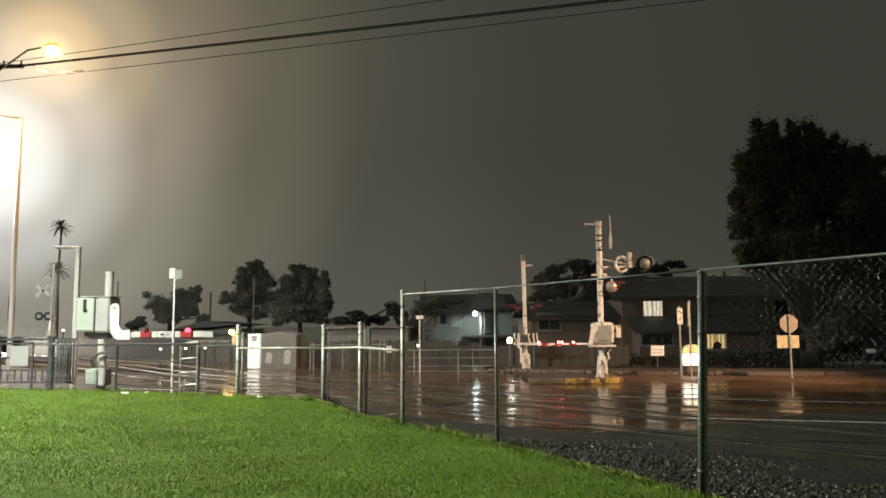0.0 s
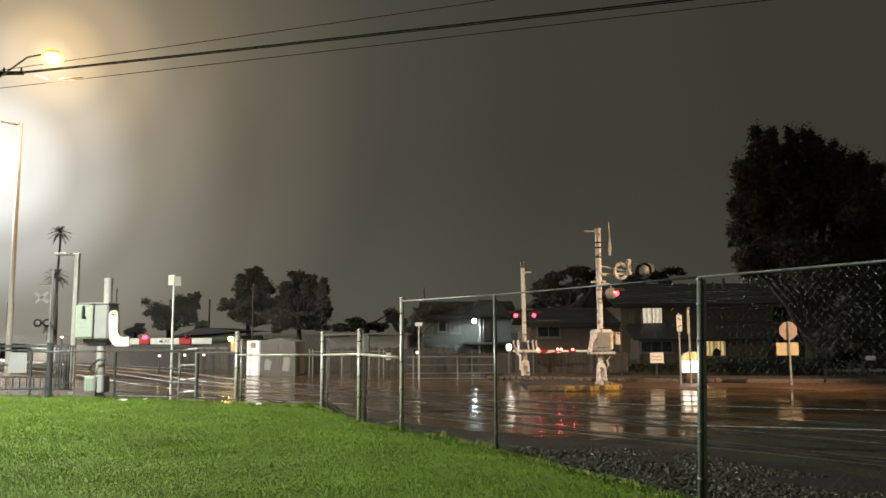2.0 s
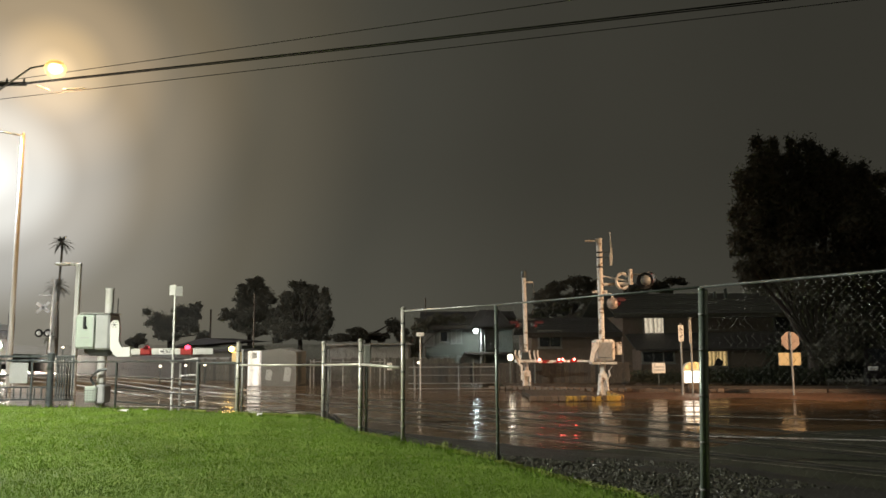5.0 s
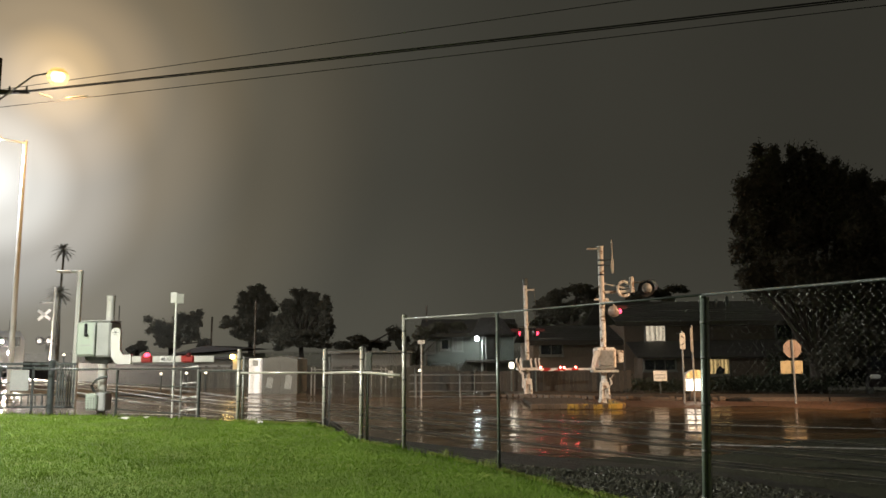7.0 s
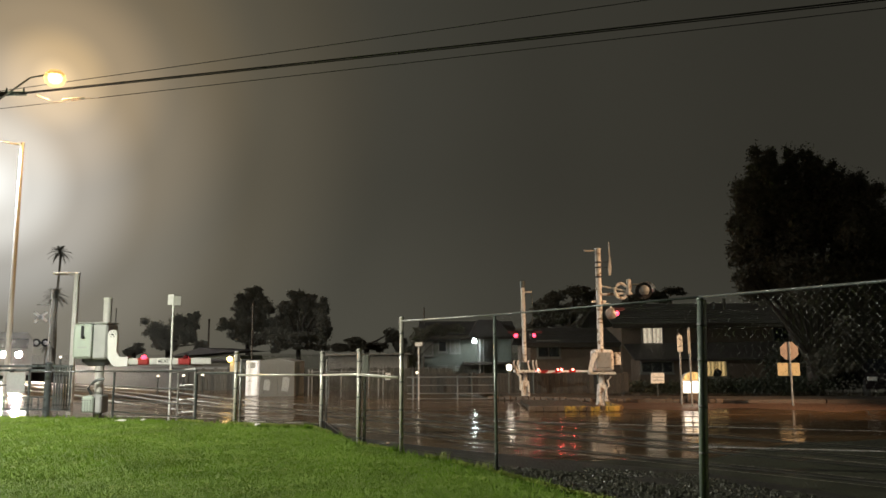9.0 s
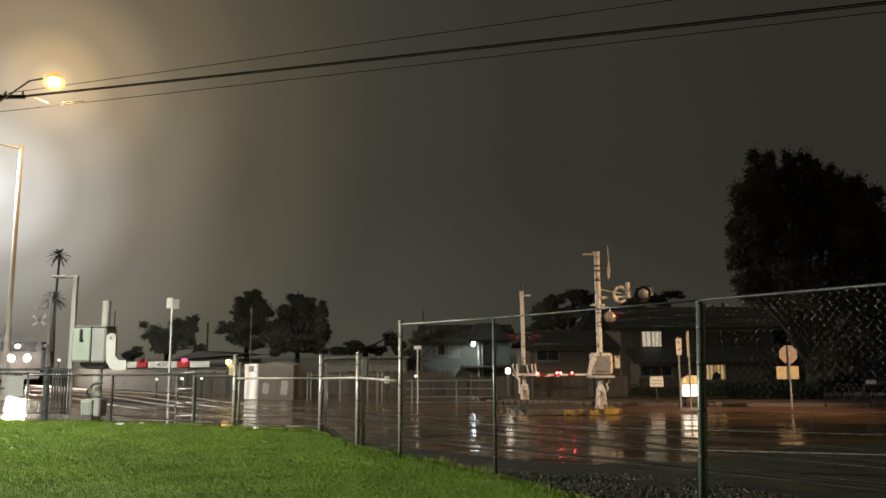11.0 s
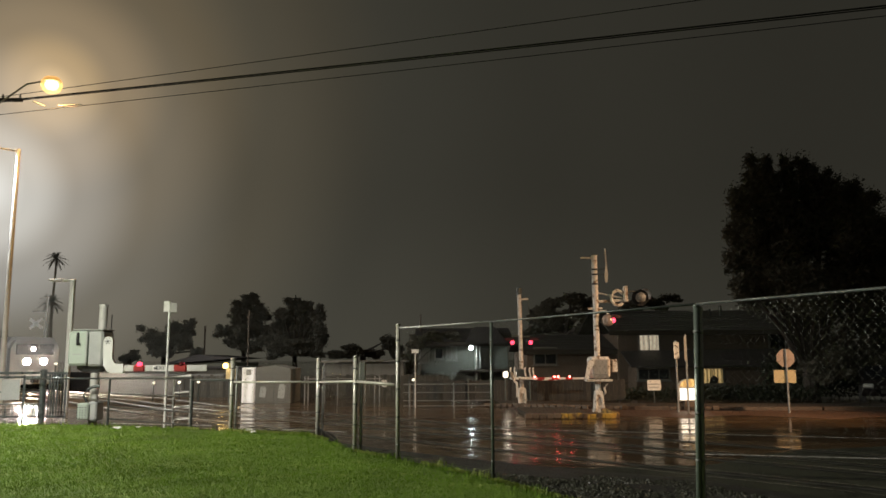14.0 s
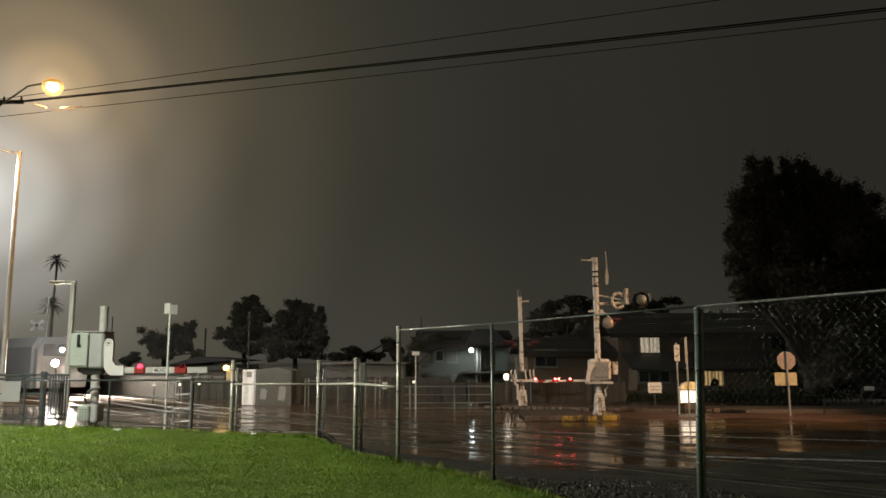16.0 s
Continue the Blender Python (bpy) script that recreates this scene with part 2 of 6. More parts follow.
LIT_YELLOW = material("lit_amber_window", (0.7, 0.55, 0.25), 0.8, scale=5, vary=0.4, bump=0.2, emit=(1.0, 0.70, 0.30), power=0.38)


def folds(m, scale, low):
    """Curtain folds: the light comes through them in upright stripes."""
    n, l = m.node_tree.nodes, m.node_tree.links
    b = n["Principled BSDF"]
    co, wave, mr = n.new("ShaderNodeTexCoord"), n.new("ShaderNodeTexWave"), n.new("ShaderNodeMapRange")
    wave.inputs["Scale"].default_value, wave.inputs["Distortion"].default_value, wave.inputs["Detail"].default_value = scale, 3.5, 3
    mr.inputs[3].default_value, mr.inputs[4].default_value = low * b.inputs["Emission Strength"].default_value, 1.25 * b.inputs["Emission Strength"].default_value
    l.new(co.outputs["Object"], wave.inputs["Vector"])
    l.new(wave.outputs["Fac"], mr.inputs[0])
    l.new(mr.outputs[0], b.inputs["Emission Strength"])


LAMP_SODIUM = material("sodium_globe", (1, 0.8, 0.5), 0.4, bump=0, emit=(1.0, 0.52, 0.14), power=1.1)
LAMP_BURNER = material("sodium_burner", (1, 0.9, 0.6), 0.4, bump=0, emit=(1.0, 0.78, 0.38), power=9)
gn, gl = LAMP_SODIUM.node_tree.nodes, LAMP_SODIUM.node_tree.links
clear, blend = gn.new("ShaderNodeBsdfTransparent"), gn.new("ShaderNodeMixShader")
blend.inputs[0].default_value = 0.55
gl.new(clear.outputs[0], blend.inputs[1])
gl.new(gn["Principled BSDF"].outputs[0], blend.inputs[2])
gl.new(blend.outputs[0], gn["Material Output"].inputs["Surface"])
LAMP_WHITE = material("white_lamp_glass", (1, 1, 1), 0.4, bump=0, emit=(0.80, 0.97, 1.0), power=26)
LAMP_COOL = material("led_panel", (1, 1, 1), 0.4, bump=0, emit=(0.85, 0.95, 1.0), power=60)
LAMP_AMBER = material("amber_lamp_glass", (1, 0.8, 0.4), 0.4, bump=0, emit=(1.0, 0.62, 0.16), power=12)
LAMP_WARM = material("warm_lamp_glass", (1, 0.95, 0.85), 0.4, bump=0, emit=(1.0, 0.90, 0.68), power=1.8)
SIGN_GLOW = material("lit_sign_face", (0.9, 0.9, 0.85), 0.5, scale=3, vary=0.1, bump=0, emit=(1.0, 0.97, 0.84), power=2.1)
# no lamp: the panel's brightness is put in as emission
PANEL_GLOW = material("self_glowing_panel", (0.75, 0.75, 0.72), 0.5, scale=4, vary=0.3, bump=0.05, emit=(1.0, 0.97, 0.93), power=0.55)
folds(LIT_WARM, 1.6, 0.55)
folds(LIT_YELLOW, 1.9, 0.12)
# stripes in the panel's emission make it look uneven
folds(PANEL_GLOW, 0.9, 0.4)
RED_GLOW = material("red_signal_lens_lit", (0.9, 0.05, 0.06), 0.3, bump=0, emit=(1.0, 0.045, 0.10), power=4.5)
RED_SPARK = material("red_arm_lamp_lit", (0.9, 0.2, 0.12), 0.3, bump=0, emit=(1.0, 0.12, 0.10), power=20)
# dark hood tinted red to stand for the lens's light on it
GLOW_TINTED_HOOD = material("red_glow_tinted_hood", (0.055, 0.010, 0.013), 0.5, scale=8, vary=0.2, bump=0.05)
RED_OFF = material("red_signal_lens_unlit", (0.10, 0.008, 0.010), 0.2, bump=0.05)
RED_LED = material("red_signal_lens_far", (0.9, 0.1, 0.2), 0.3, bump=0, emit=(1.0, 0.25, 0.30), power=2.5)
HEAD_GLOW = material("headlamp_glass_lit", (1, 1, 1), 0.2, bump=0, emit=(1.0, 0.93, 0.78), power=2600)
HEAD_DIM = material("marker_lamp_lit", (1, 1, 1), 0.2, bump=0, emit=(1.0, 0.96, 0.85), power=60)
YELLOW_SIGN = material("yellow_sign_sheet", (0.46, 0.39, 0.24), 0.4, scale=3, vary=0.2, bump=0.04)
SIGN_BACK = material("bare_sign_metal", (0.38, 0.30, 0.26), 0.35, 0.3, scale=4, vary=0.2, bump=0.05)
BARK = material("bark", (0.04, 0.032, 0.025), 0.9, scale=4, vary=0.4, bump=0.8, bump_scale=20)
# palm bark paled to stand for the haze in front of it
PALM_BARK_HAZE = material("haze_paled_palm_bark", (0.34, 0.31, 0.26), 0.9, scale=4, vary=0.4, bump=0.8, bump_scale=20)
LEAF = material("dark_foliage", (0.125, 0.12, 0.09), 0.7, scale=0.8, vary=0.5, bump=0, through_leaf=0.45)
# leaf colour darkened to stand for shade where the near lamp reaches
LEAF_SHADED = material("shade_darkened_leaves", (0.022, 0.03, 0.014), 0.7, scale=0.8, vary=0.4, bump=0)
# two far foliage colours, lightened so that distance haze is in them
LEAF_HAZE = material("haze_paled_foliage", (0.42, 0.42, 0.37), 0.75, scale=0.8, vary=0.4, bump=0, through_leaf=0.5)
LEAF_HAZE_GREY = material("haze_greyed_foliage", (0.25, 0.245, 0.20), 0.75, scale=0.8, vary=0.4, bump=0, through_leaf=0.5)
CAR_PAINT = material("dark_car_paint", (0.010, 0.008, 0.009), 0.2, 0.0, scale=4, vary=0.2, bump=0, coat=0.3)
RUBBER = material("tyre_rubber", (0.02, 0.02, 0.02), 0.8, bump=0.2)
TRAIN_STEEL = material("ribbed_train_steel", (0.30, 0.30, 0.29), 0.45, 0.4, scale=2, vary=0.15, bump=0.06)
# windscreen glass paled, as if washed out by headlamp glare
TRAIN_GLASS_GLARE = material("glare_paled_windscreen", (0.16, 0.165, 0.17), 0.25, 0.4, scale=2, vary=0.2, bump=0)
CABLE = material("cable_rubber", (0.012, 0.012, 0.012), 0.5, bump=0)


# ---------------------------------------------------------------- mesh building
class Shape:
    """Gathers boxes, tubes, discs and sheets into one mesh."""

    def __init__(self):
        self.v, self.f = [], []

    def add(self, verts, faces):
        k = len(self.v)
        self.v += [tuple(p) for p in verts]
        self.f += [tuple(i + k for i in f) for f in faces]
        return self

    def box(self, lo, hi, ch=0.0, m=None):
        (a, b, c), (d, e, f) = lo, hi
        ch = min(ch, 0.45 * (d - a), 0.45 * (e - b), 0.45 * (f - c))
        if ch <= 0:
            vs = [(x, y, z) for z in (c, f) for y in (b, e) for x in (a, d)]
            fs = [(0, 2, 3, 1), (4, 5, 7, 6), (0, 1, 5, 4), (2, 6, 7, 3), (0, 4, 6, 2), (1, 3, 7, 5)]
        else:
            vs, idx = [], {}
            for sx in (0, 1):
                for sy in (0, 1):
                    for sz in (0, 1):
                        p = ((a, d)[sx], (b, e)[sy], (c, f)[sz])
                        q = ((a + ch, d - ch)[sx], (b + ch, e - ch)[sy], (c + ch, f - ch)[sz])
                        for ax in range(3):
                            idx[sx, sy, sz, ax] = len(vs)
                            vs.append(tuple(p[i] if i == ax else q[i] for i in range(3)))
            fs = []
            for s in (0, 1):
                r = [(0, 0), (0, 1), (1, 1), (1, 0)]
                r1 = r if s == 0 else r[::-1]
                fs.append(tuple(idx[s, u, w, 0] for u, w in r1))
                fs.append(tuple(idx[w, s, u, 1] for u, w in r1))
                fs.append(tuple(idx[u, w, s, 2] for u, w in r1))
            for u in (0, 1):
                for w in (0, 1):
                    fs.append((idx[0, u, w, 1], idx[1, u, w, 1], idx[1, u, w, 2], idx[0, u, w, 2]))
                    fs.append((idx[u, 0, w, 0], idx[u, 1, w, 0], idx[u, 1, w, 2], idx[u, 0, w, 2]))
                    fs.append((idx[u, w, 0, 0], idx[u, w, 1, 0], idx[u, w, 1, 1], idx[u, w, 0, 1]))
                    for k in (0, 1):
                        fs.append(tuple(idx[u, w, k, i] for i in range(3)))
        if m is not None:
            vs = [tuple(m @ Vector(p)) for p in vs]
        return self.add(vs, fs)

    def tube(self, pts, r, sides=8, r_end=None, cap=True):
        pts = [Vector(p) for p in pts]
        n = len(pts)
        vs = []
        for i, p in enumerate(pts):
            d = (pts[min(i + 1, n - 1)] - pts[max(i - 1, 0)]).normalized()
            up = Vector((0, 0, 1)) if abs(d.z) < 0.9 else Vector((1, 0, 0))
            s = d.cross(up).normalized()
            u = s.cross(d)
            rr = r if r_end is None else r + (r_end - r) * i / max(1, n - 1)
            vs += [p + s * (rr * math.cos(2 * math.pi * k / sides)) + u * (rr * math.sin(2 * math.pi * k / sides)) for k in range(sides)]
        fs = [(i * sides + k, i * sides + (k + 1) % sides, (i + 1) * sides + (k + 1) % sides, (i + 1) * sides + k)
              for i in range(n - 1) for k in range(sides)]
        if cap:
            fs += [tuple(range(sides))[::-1], tuple((n - 1) * sides + k for k in range(sides))]
        return self.add(vs, fs)

    def prism(self, outline, y0, y1, m=None):
        """An outline in x and z, from y0 to y1."""
        n = len(outline)
        vs = [(x, y0, z) for x, z in outline] + [(x, y1, z) for x, z in outline]
        fs = [tuple(range(n)), tuple(range(2 * n - 1, n - 1, -1))] + [(i, i + n, (i + 1) % n + n, (i + 1) % n) for i in range(n)]
        if m is not None:
            vs = [tuple(m @ Vector(p)) for p in vs]
        return self.add(vs, fs)

    def ball(self, c, rx, ry, rz, seg=14, rings=8, top=1.0, low=-1.0):
        vs, fs = [], []
        for i in range(rings + 1):
            h = low + (top - low) * i / rings
            a = math.asin(max(-1, min(1, h)))
            for k in range(seg):
                q = 2 * math.pi * k / seg
                vs.append((c[0] + rx * math.cos(a) * math.cos(q), c[1] + ry * math.cos(a) * math.sin(q), c[2] + rz * h))
        for i in range(rings):
            for k in range(seg):
                fs.append((i * seg + k, i * seg + (k + 1) % seg, (i + 1) * seg + (k + 1) % seg, (i + 1) * seg + k))
        fs += [tuple(range(seg))[::-1], tuple(rings * seg + k for k in range(seg))]
        return self.add(vs, fs)

    def mesh(self, name, mat, smooth=False):
        me = bpy.data.meshes.new(name)
        me.from_pydata(self.v, [], self.f)
        b = bmesh.new()
        b.from_mesh(me)
        bmesh.ops.recalc_face_normals(b, faces=b.faces)
        b.to_mesh(me)
        b.free()
        me.materials.append(mat)
        if smooth:
            me.polygons.foreach_set("use_smooth", [True] * len(me.polygons))
        return me


def part(name, shape, mat, parent=None, label="", place=None, smooth=False):
    """One mesh object, under its thing or part."""
    data = shape if isinstance(shape, bpy.types.Mesh) else shape.mesh(name, mat, smooth)
    ob = new(name, data)
    if parent is not None:
        ob.parent = parent
    if place is not None:
        ob.matrix_basis = place if isinstance(place, Matrix) else Matrix.Translation(place)
    if label:
        tagged(ob, label)
    return ob


def thing(name, m, label, category, group="", kind=""):
    ob = new(name)
    ob.empty_display_size = 0.2
    ob.matrix_basis = m if isinstance(m, Matrix) else Matrix.Translation(m)
    return tagged(ob, label, category, group, kind)


def sheet(name, verts, faces, mat):
    me = bpy.data.meshes.new(name)
    me.from_pydata(verts, [], faces)
    me.materials.append(mat)
    return new(name, me)


def octagon(r, n=8, turn=22.5):
    return [(r * math.cos(radians(turn + 360 / n * k)), r * math.sin(radians(turn + 360 / n * k))) for k in range(n)]


def text_mesh(body, size, mat, depth=0.004):
    cu = bpy.data.curves.new("letters", "FONT")
    cu.body, cu.size, cu.extrude, cu.align_x, cu.align_y = body, size, depth, "CENTER", "CENTER"
    ob = bpy.data.objects.new("letters", cu)
    scene.collection.objects.link(ob)
    bpy.context.view_layer.update()
    me = bpy.data.meshes.new_from_object(ob.evaluated_get(bpy.context.evaluated_depsgraph_get()))
    bpy.data.objects.remove(ob)
    me.materials.clear()
    me.materials.append(mat)
    return me


# ---------------------------------------------------------------- ground
GZ = 0.3          # level of the lawn and of the fence's foot
FENCE = [(5.3, 0.6), (2.21, 6.58), (0.65, 9.58), (-0.60, 11.33)]
LAWN_EDGE = [(3.95, 0.4), (2.10, 6.55), (1.23, 7.97), (0.44, 9.54), (-0.62, 11.25), (-1.32, 12.25), (-1.8, 13.6), (-2.43, 14.83), (-4.15, 15.64), (-7.44, 17.3), (-10.27, 17.9), (-26, 19.0)]


def lawn_height(x, y):
    n = noise.noise(Vector((x * 0.25, y * 0.25, 3.1))) * 0.035 + noise.noise(Vector((x * 0.9, y * 0.9, 7.7))) * 0.012
    return GZ + n - 0.0


ground = sheet("ground", [(-900, -400, 0), (900, -400, 0), (900, 1500, 0), (-900, 1500, 0)], [(0, 1, 2, 3)], ASPHALT)
tagged(ground, "wet dark asphalt road and ground with shining puddles", "road", kind="structure")


def edge_x(y):
    """The lawn's border: the x at which it ends, for a y beside the fence."""
    return float(np.interp(y, [p[1] for p in LAWN_EDGE[:9]], [p[0] for p in LAWN_EDGE[:9]]))


def lawn_limit(x):
    """The lawn's far border: the y at which it ends."""
    xs = [p[0] for p in LAWN_EDGE][::-1]
    return float(np.interp(x, xs, [p[1] for p in LAWN_EDGE][::-1]))


def build_lawn():
    vs, fs = [], []
    xs = np.concatenate([np.linspace(-26, -12, 15), np.linspace(-11.5, 3.95, 63)])
    rows = 34
    for x in xs:
        far = lawn_limit(x)
        for k in range(rows):
            y = -8 + (far + 8) * k / (rows - 1)
            vs.append((x, y, lawn_height(x, y)))
        vs.append((x + 0.05, far + 0.22, 0.12))
        vs.append((x + 0.08, far + 0.45, -0.05))
    n = rows + 2
    for i in range(len(xs) - 1):
        for k in range(n - 1):
            fs.append((i * n + k, (i + 1) * n + k, (i + 1) * n + k + 1, i * n + k + 1))
    ob = sheet("lawn", vs, fs, SOIL)
    ob.data.polygons.foreach_set("use_smooth", [True] * len(fs))
    tagged(ob, "short wet green lawn sloping to a chain-link fence", "lawn", kind="structure")


def build_grass():
    """Blades of grass, thicker on the ground near the camera."""
    rng = np.random.default_rng(4)
    vs, fs = [], []
    made = 0
    while made < 480000:
        y = 3.0 + 15 * rng.random() ** 1.9
        x = -0.64 * y - 0.5 + (1.24 * y + 0.5) * rng.random()
        if x > 3.9 or y > lawn_limit(x) + 0.16 or x < -13:
            continue
        z = lawn_height(x, y) if y < lawn_limit(x) else 0.2
        h = (0.010 + 0.018 * rng.random()) * (1.0 if y < 9 else 1.15)
        edge = lawn_limit(x) - y
        if edge < 0.35 and rng.random() < 0.25:
            h *= 2.2 + 2.0 * rng.random()
        a = 2 * math.pi * rng.random()
        w = 0.0014 + 0.0003 * y
        lx, ly = 0.03 * (rng.random() - 0.5), 0.03 * (rng.random() - 0.5)
        ca, sa = w * math.cos(a), w * math.sin(a)
        vs += [(x - ca, y - sa, z - 0.005), (x + ca, y + sa, z - 0.005), (x + lx, y + ly, z + h)]
        k = 3 * made
        fs.append((k, k + 1, k + 2))
        made += 1
    tagged(sheet("grass", vs, fs, GRASS), "bright green short grass blades, wet", "grass", kind="stuff")


def build_clippings():
    """Paler, longer blades lying in loose streaks on the lawn."""
    rng = np.random.default_rng(21)
    vs, fs, k = [], [], 0
    while k < 9000:
        y = 3.4 + 13.5 * rng.random() ** 1.5
        x = -0.64 * y - 0.5 + (1.24 * y + 0.5) * rng.random()
        if x > 3.6 or y > lawn_limit(x) - 0.05 or x < -13:
            continue
        patch = noise.noise(Vector((x * 0.5, y * 1.5, 9.3))) + 0.6 * noise.noise(Vector((x * 2.2, y * 3.4, 1.3)))
        if patch < 0.30 and rng.random() > 0.06:
            continue
        z = lawn_height(x, y) + 0.012 + 0.012 * rng.random()
        a, n = 0.9 * rng.normal(), 0.02 + 0.035 * rng.random()
        w = 0.0012 + 0.00025 * y
        dx, dy = n * math.cos(a), n * math.sin(a)
        vs += [(x - dx, y - dy, z), (x - dy / n * w, y + dx / n * w, z + 0.004), (x + dx, y + dy, z + 0.014 * rng.random())]
        fs.append((3 * k, 3 * k + 1, 3 * k + 2))
        k += 1
    while k < 13500:
        x = -6.0 + 9.0 * rng.random()
        y = lawn_limit(x) - 0.16 * rng.random() ** 2 + 0.03
        if noise.noise(Vector((x * 1.7, y, 4.4))) < -0.1:
            continue
        z, a, n = lawn_height(x, y) + 0.01, 2 * math.pi * rng.random(), 0.02 + 0.03 * rng.random()
        w = 0.0012 + 0.00025 * y
        dx, dy = n * math.cos(a), n * math.sin(a)
        vs += [(x - dx, y - dy, z), (x - dy / n * w, y + dx / n * w, z + 0.004), (x + dx, y + dy, z + 0.045 * rng.random())]
        fs.append((3 * k, 3 * k + 1, 3 * k + 2))
        k += 1
    tagged(sheet("grass_clippings", vs, fs, STRAW), "pale loose grass clippings in streaks on the lawn", "grass", kind="stuff")


def build_ballast():
    """A bed of stones between the fence and the road."""
    bed = Shape()
    pts = []
    for k in range(40):
        y = 1.0 + 15.5 * k / 39
        x0 = edge_x(min(y, 14.5)) if y < 14.5 else -2.4
        wide = 4.6 if y < 11 else max(0.3, 4.6 - (y - 11) * 0.9)
        pts.append([(x0 - 0.1, y, GZ - 0.02), (x0 + 0.35 * wide, y + 0.1, 0.17), (x0 + 0.75 * wide, y + 0.2, 0.05), (x0 + wide, y + 0.25, -0.03)])
    for a, b in zip(pts, pts[1:]):
        for k in range(3):
            bed.add([a[k], a[k + 1], b[k + 1], b[k]], [(0, 1, 2, 3)])
    tagged(part("ballast_bed", bed, GRAVEL_BED), "dark wet gravel bed between fence and road", "gravel", kind="structure")
    rng = np.random.default_rng(8)
    base = bmesh.new()
    bmesh.ops.create_icosphere(base, subdivisions=1, radius=1)
    bv = np.array([v.co[:] for v in base.verts])
    bf = [tuple(v.index for v in f.verts) for f in base.faces]
    base.free()
    vs, fs, k = [], [], 0
    while k < 9500:
        y = 4.5 + 6.2 * rng.random() ** 1.2
        x = edge_x(y) + 3.6 * rng.random() ** 1.4
        u = (x - edge_x(y)) / 4.6
        if x > 0.62 * y + 0.6 or noise.noise(Vector((x * 0.8, y * 0.8, 0))) < -0.45 + 0.6 * (u - 0.3) + 0.16 * max(0, y - 8.0):
            continue
        z = float(np.interp(u, (0, 0.35, 0.75, 1), (GZ - 0.02, 0.17, 0.05, -0.03)))
        r = 0.011 + 0.022 * rng.random() ** 2
        p = bv * (r * (0.7 + 0.6 * rng.random((12, 1)))) * np.array([1.0, 0.85, 0.7]) 
        t = 6.28 * rng.random()
        q = np.stack([p[:, 0] * math.cos(t) - p[:, 1] * math.sin(t) + x, p[:, 0] * math.sin(t) + p[:, 1] * math.cos(t) + y, p[:, 2] + z + 0.3 * r], 1)
        vs += [tuple(a) for a in q]
        fs += [tuple(i + 12 * k for i in f) for f in bf]
        k += 1
    tagged(sheet("ballast", vs, fs, STONE), "wet grey crushed ballast stones", "gravel", kind="stuff")


# rails: lines on which x + y is constant
def build_rails():
    d = Vector((-1, 1, 0)).normalized()
    side = Vector((1, 1, 0)).normalized()
    head = [(-0.036, 0.0)] + [(-0.036 * math.cos(radians(a)), 0.012 + 0.022 * math.sin(radians(a))) for a in range(0, 181, 15)] + [(0.036, 0.0)]
    k = len(head)
    # head twice as broad, so the rail takes in the wet glare around it
    wide = [(u * 2.0, w * 1.5) for u, w in head]
    for s1, s2, used in ((21.2, 19.17, RAIL_STEEL), (17.9, 15.87, RAIL_DULL)):
        track = thing("railway_track", (0, 0, 0), "wet railway track with polished steel rails set in asphalt", "track", "railway tracks", "structure")
        for s in (s1, s2):
            flange = Shape()
            c = Vector((s / 2, s / 2, 0))
            a, b = c + d * 130, c - d * 40
            mid = c + d * 31.0
            for ends, form, mat, label in ((((a, 0.10), (mid, 0.10), (mid - d * 4, 0.0)), wide, used, "polished rail standing on its bed"), (((mid - d * 4, 0.0), (mid - d * 7, -0.022), (b, -0.022)), head, RAIL_DULL, "duller rail set in the road")):
                m = len(ends)
                vs = [p + side * u + Vector((0, 0, w + up)) for p, up in ends for u, w in form]
                vs += [p + side * u for p, up in ends for u in (-0.03, 0.03)]
                fs = [(n * k + i, n * k + i + 1, (n + 1) * k + i + 1, (n + 1) * k + i) for n in range(m - 1) for i in range(k - 1)]
                fs += [(n * k, (n + 1) * k, m * k + 2 * n + 2, m * k + 2 * n) for n in range(m - 1)] + [(n * k + k - 1, (n + 1) * k + k - 1, m * k + 2 * n + 3, m * k + 2 * n + 1) for n in range(m - 1)]
                part("rail", Shape().add(vs, fs), mat, track, label, smooth=True)
            for o in (-0.085, 0.085):
                vs = [mid + side * (o + u) + Vector((0, 0, w)) for u, w in ((-0.03, 0.008), (0.03, 0.008))] + [b + side * (o + u) + Vector((0, 0, w)) for u, w in ((0.03, 0.008), (-0.03, 0.008))]
                flange.add(vs, [(0, 1, 2, 3)])
            part("flangeway", flange, BLACK, track, "dark rubber flangeway beside the rail")


def build_rail_shine():
    """Pale strips beside the rails, painted to stand for their wet shine."""
    d, side = Vector((-1, 1, 0)).normalized(), Vector((1, 1, 0)).normalized()
    for s, a, b, w in ((21.55, -11.0, 14.0, 0.05), (19.5, -12.0, 13.0, 0.035), (18.35, -12.0, 12.0, 0.06), (16.2, -11.0, 9.0, 0.04), (15.35, -8.0, 7.0, 0.05)):
        edge, n = Shape(), 40
        rows = []
        for i in range(n + 1):
            x = a + (b - a) * i / n
            j = 0.03 * noise.noise(Vector((x * 1.3, s, 2)))
            rows.append([Vector((x, s - x, 0.009)) + side * (j + o * w * (0.7 + 0.5 * noise.noise(Vector((x * 2.7, s, 6)))) / 2) for o in (-1, 1)])
        for u, v in zip(rows, rows[1:]):
            edge.add([u[0], v[0], v[1], u[1]], [(0, 1, 2, 3)])
        tagged(part("rail_shine_strip", edge, RAIL_SHINE), "pale uneven strip standing for the wet rail's shine", "road seam", kind="structure")


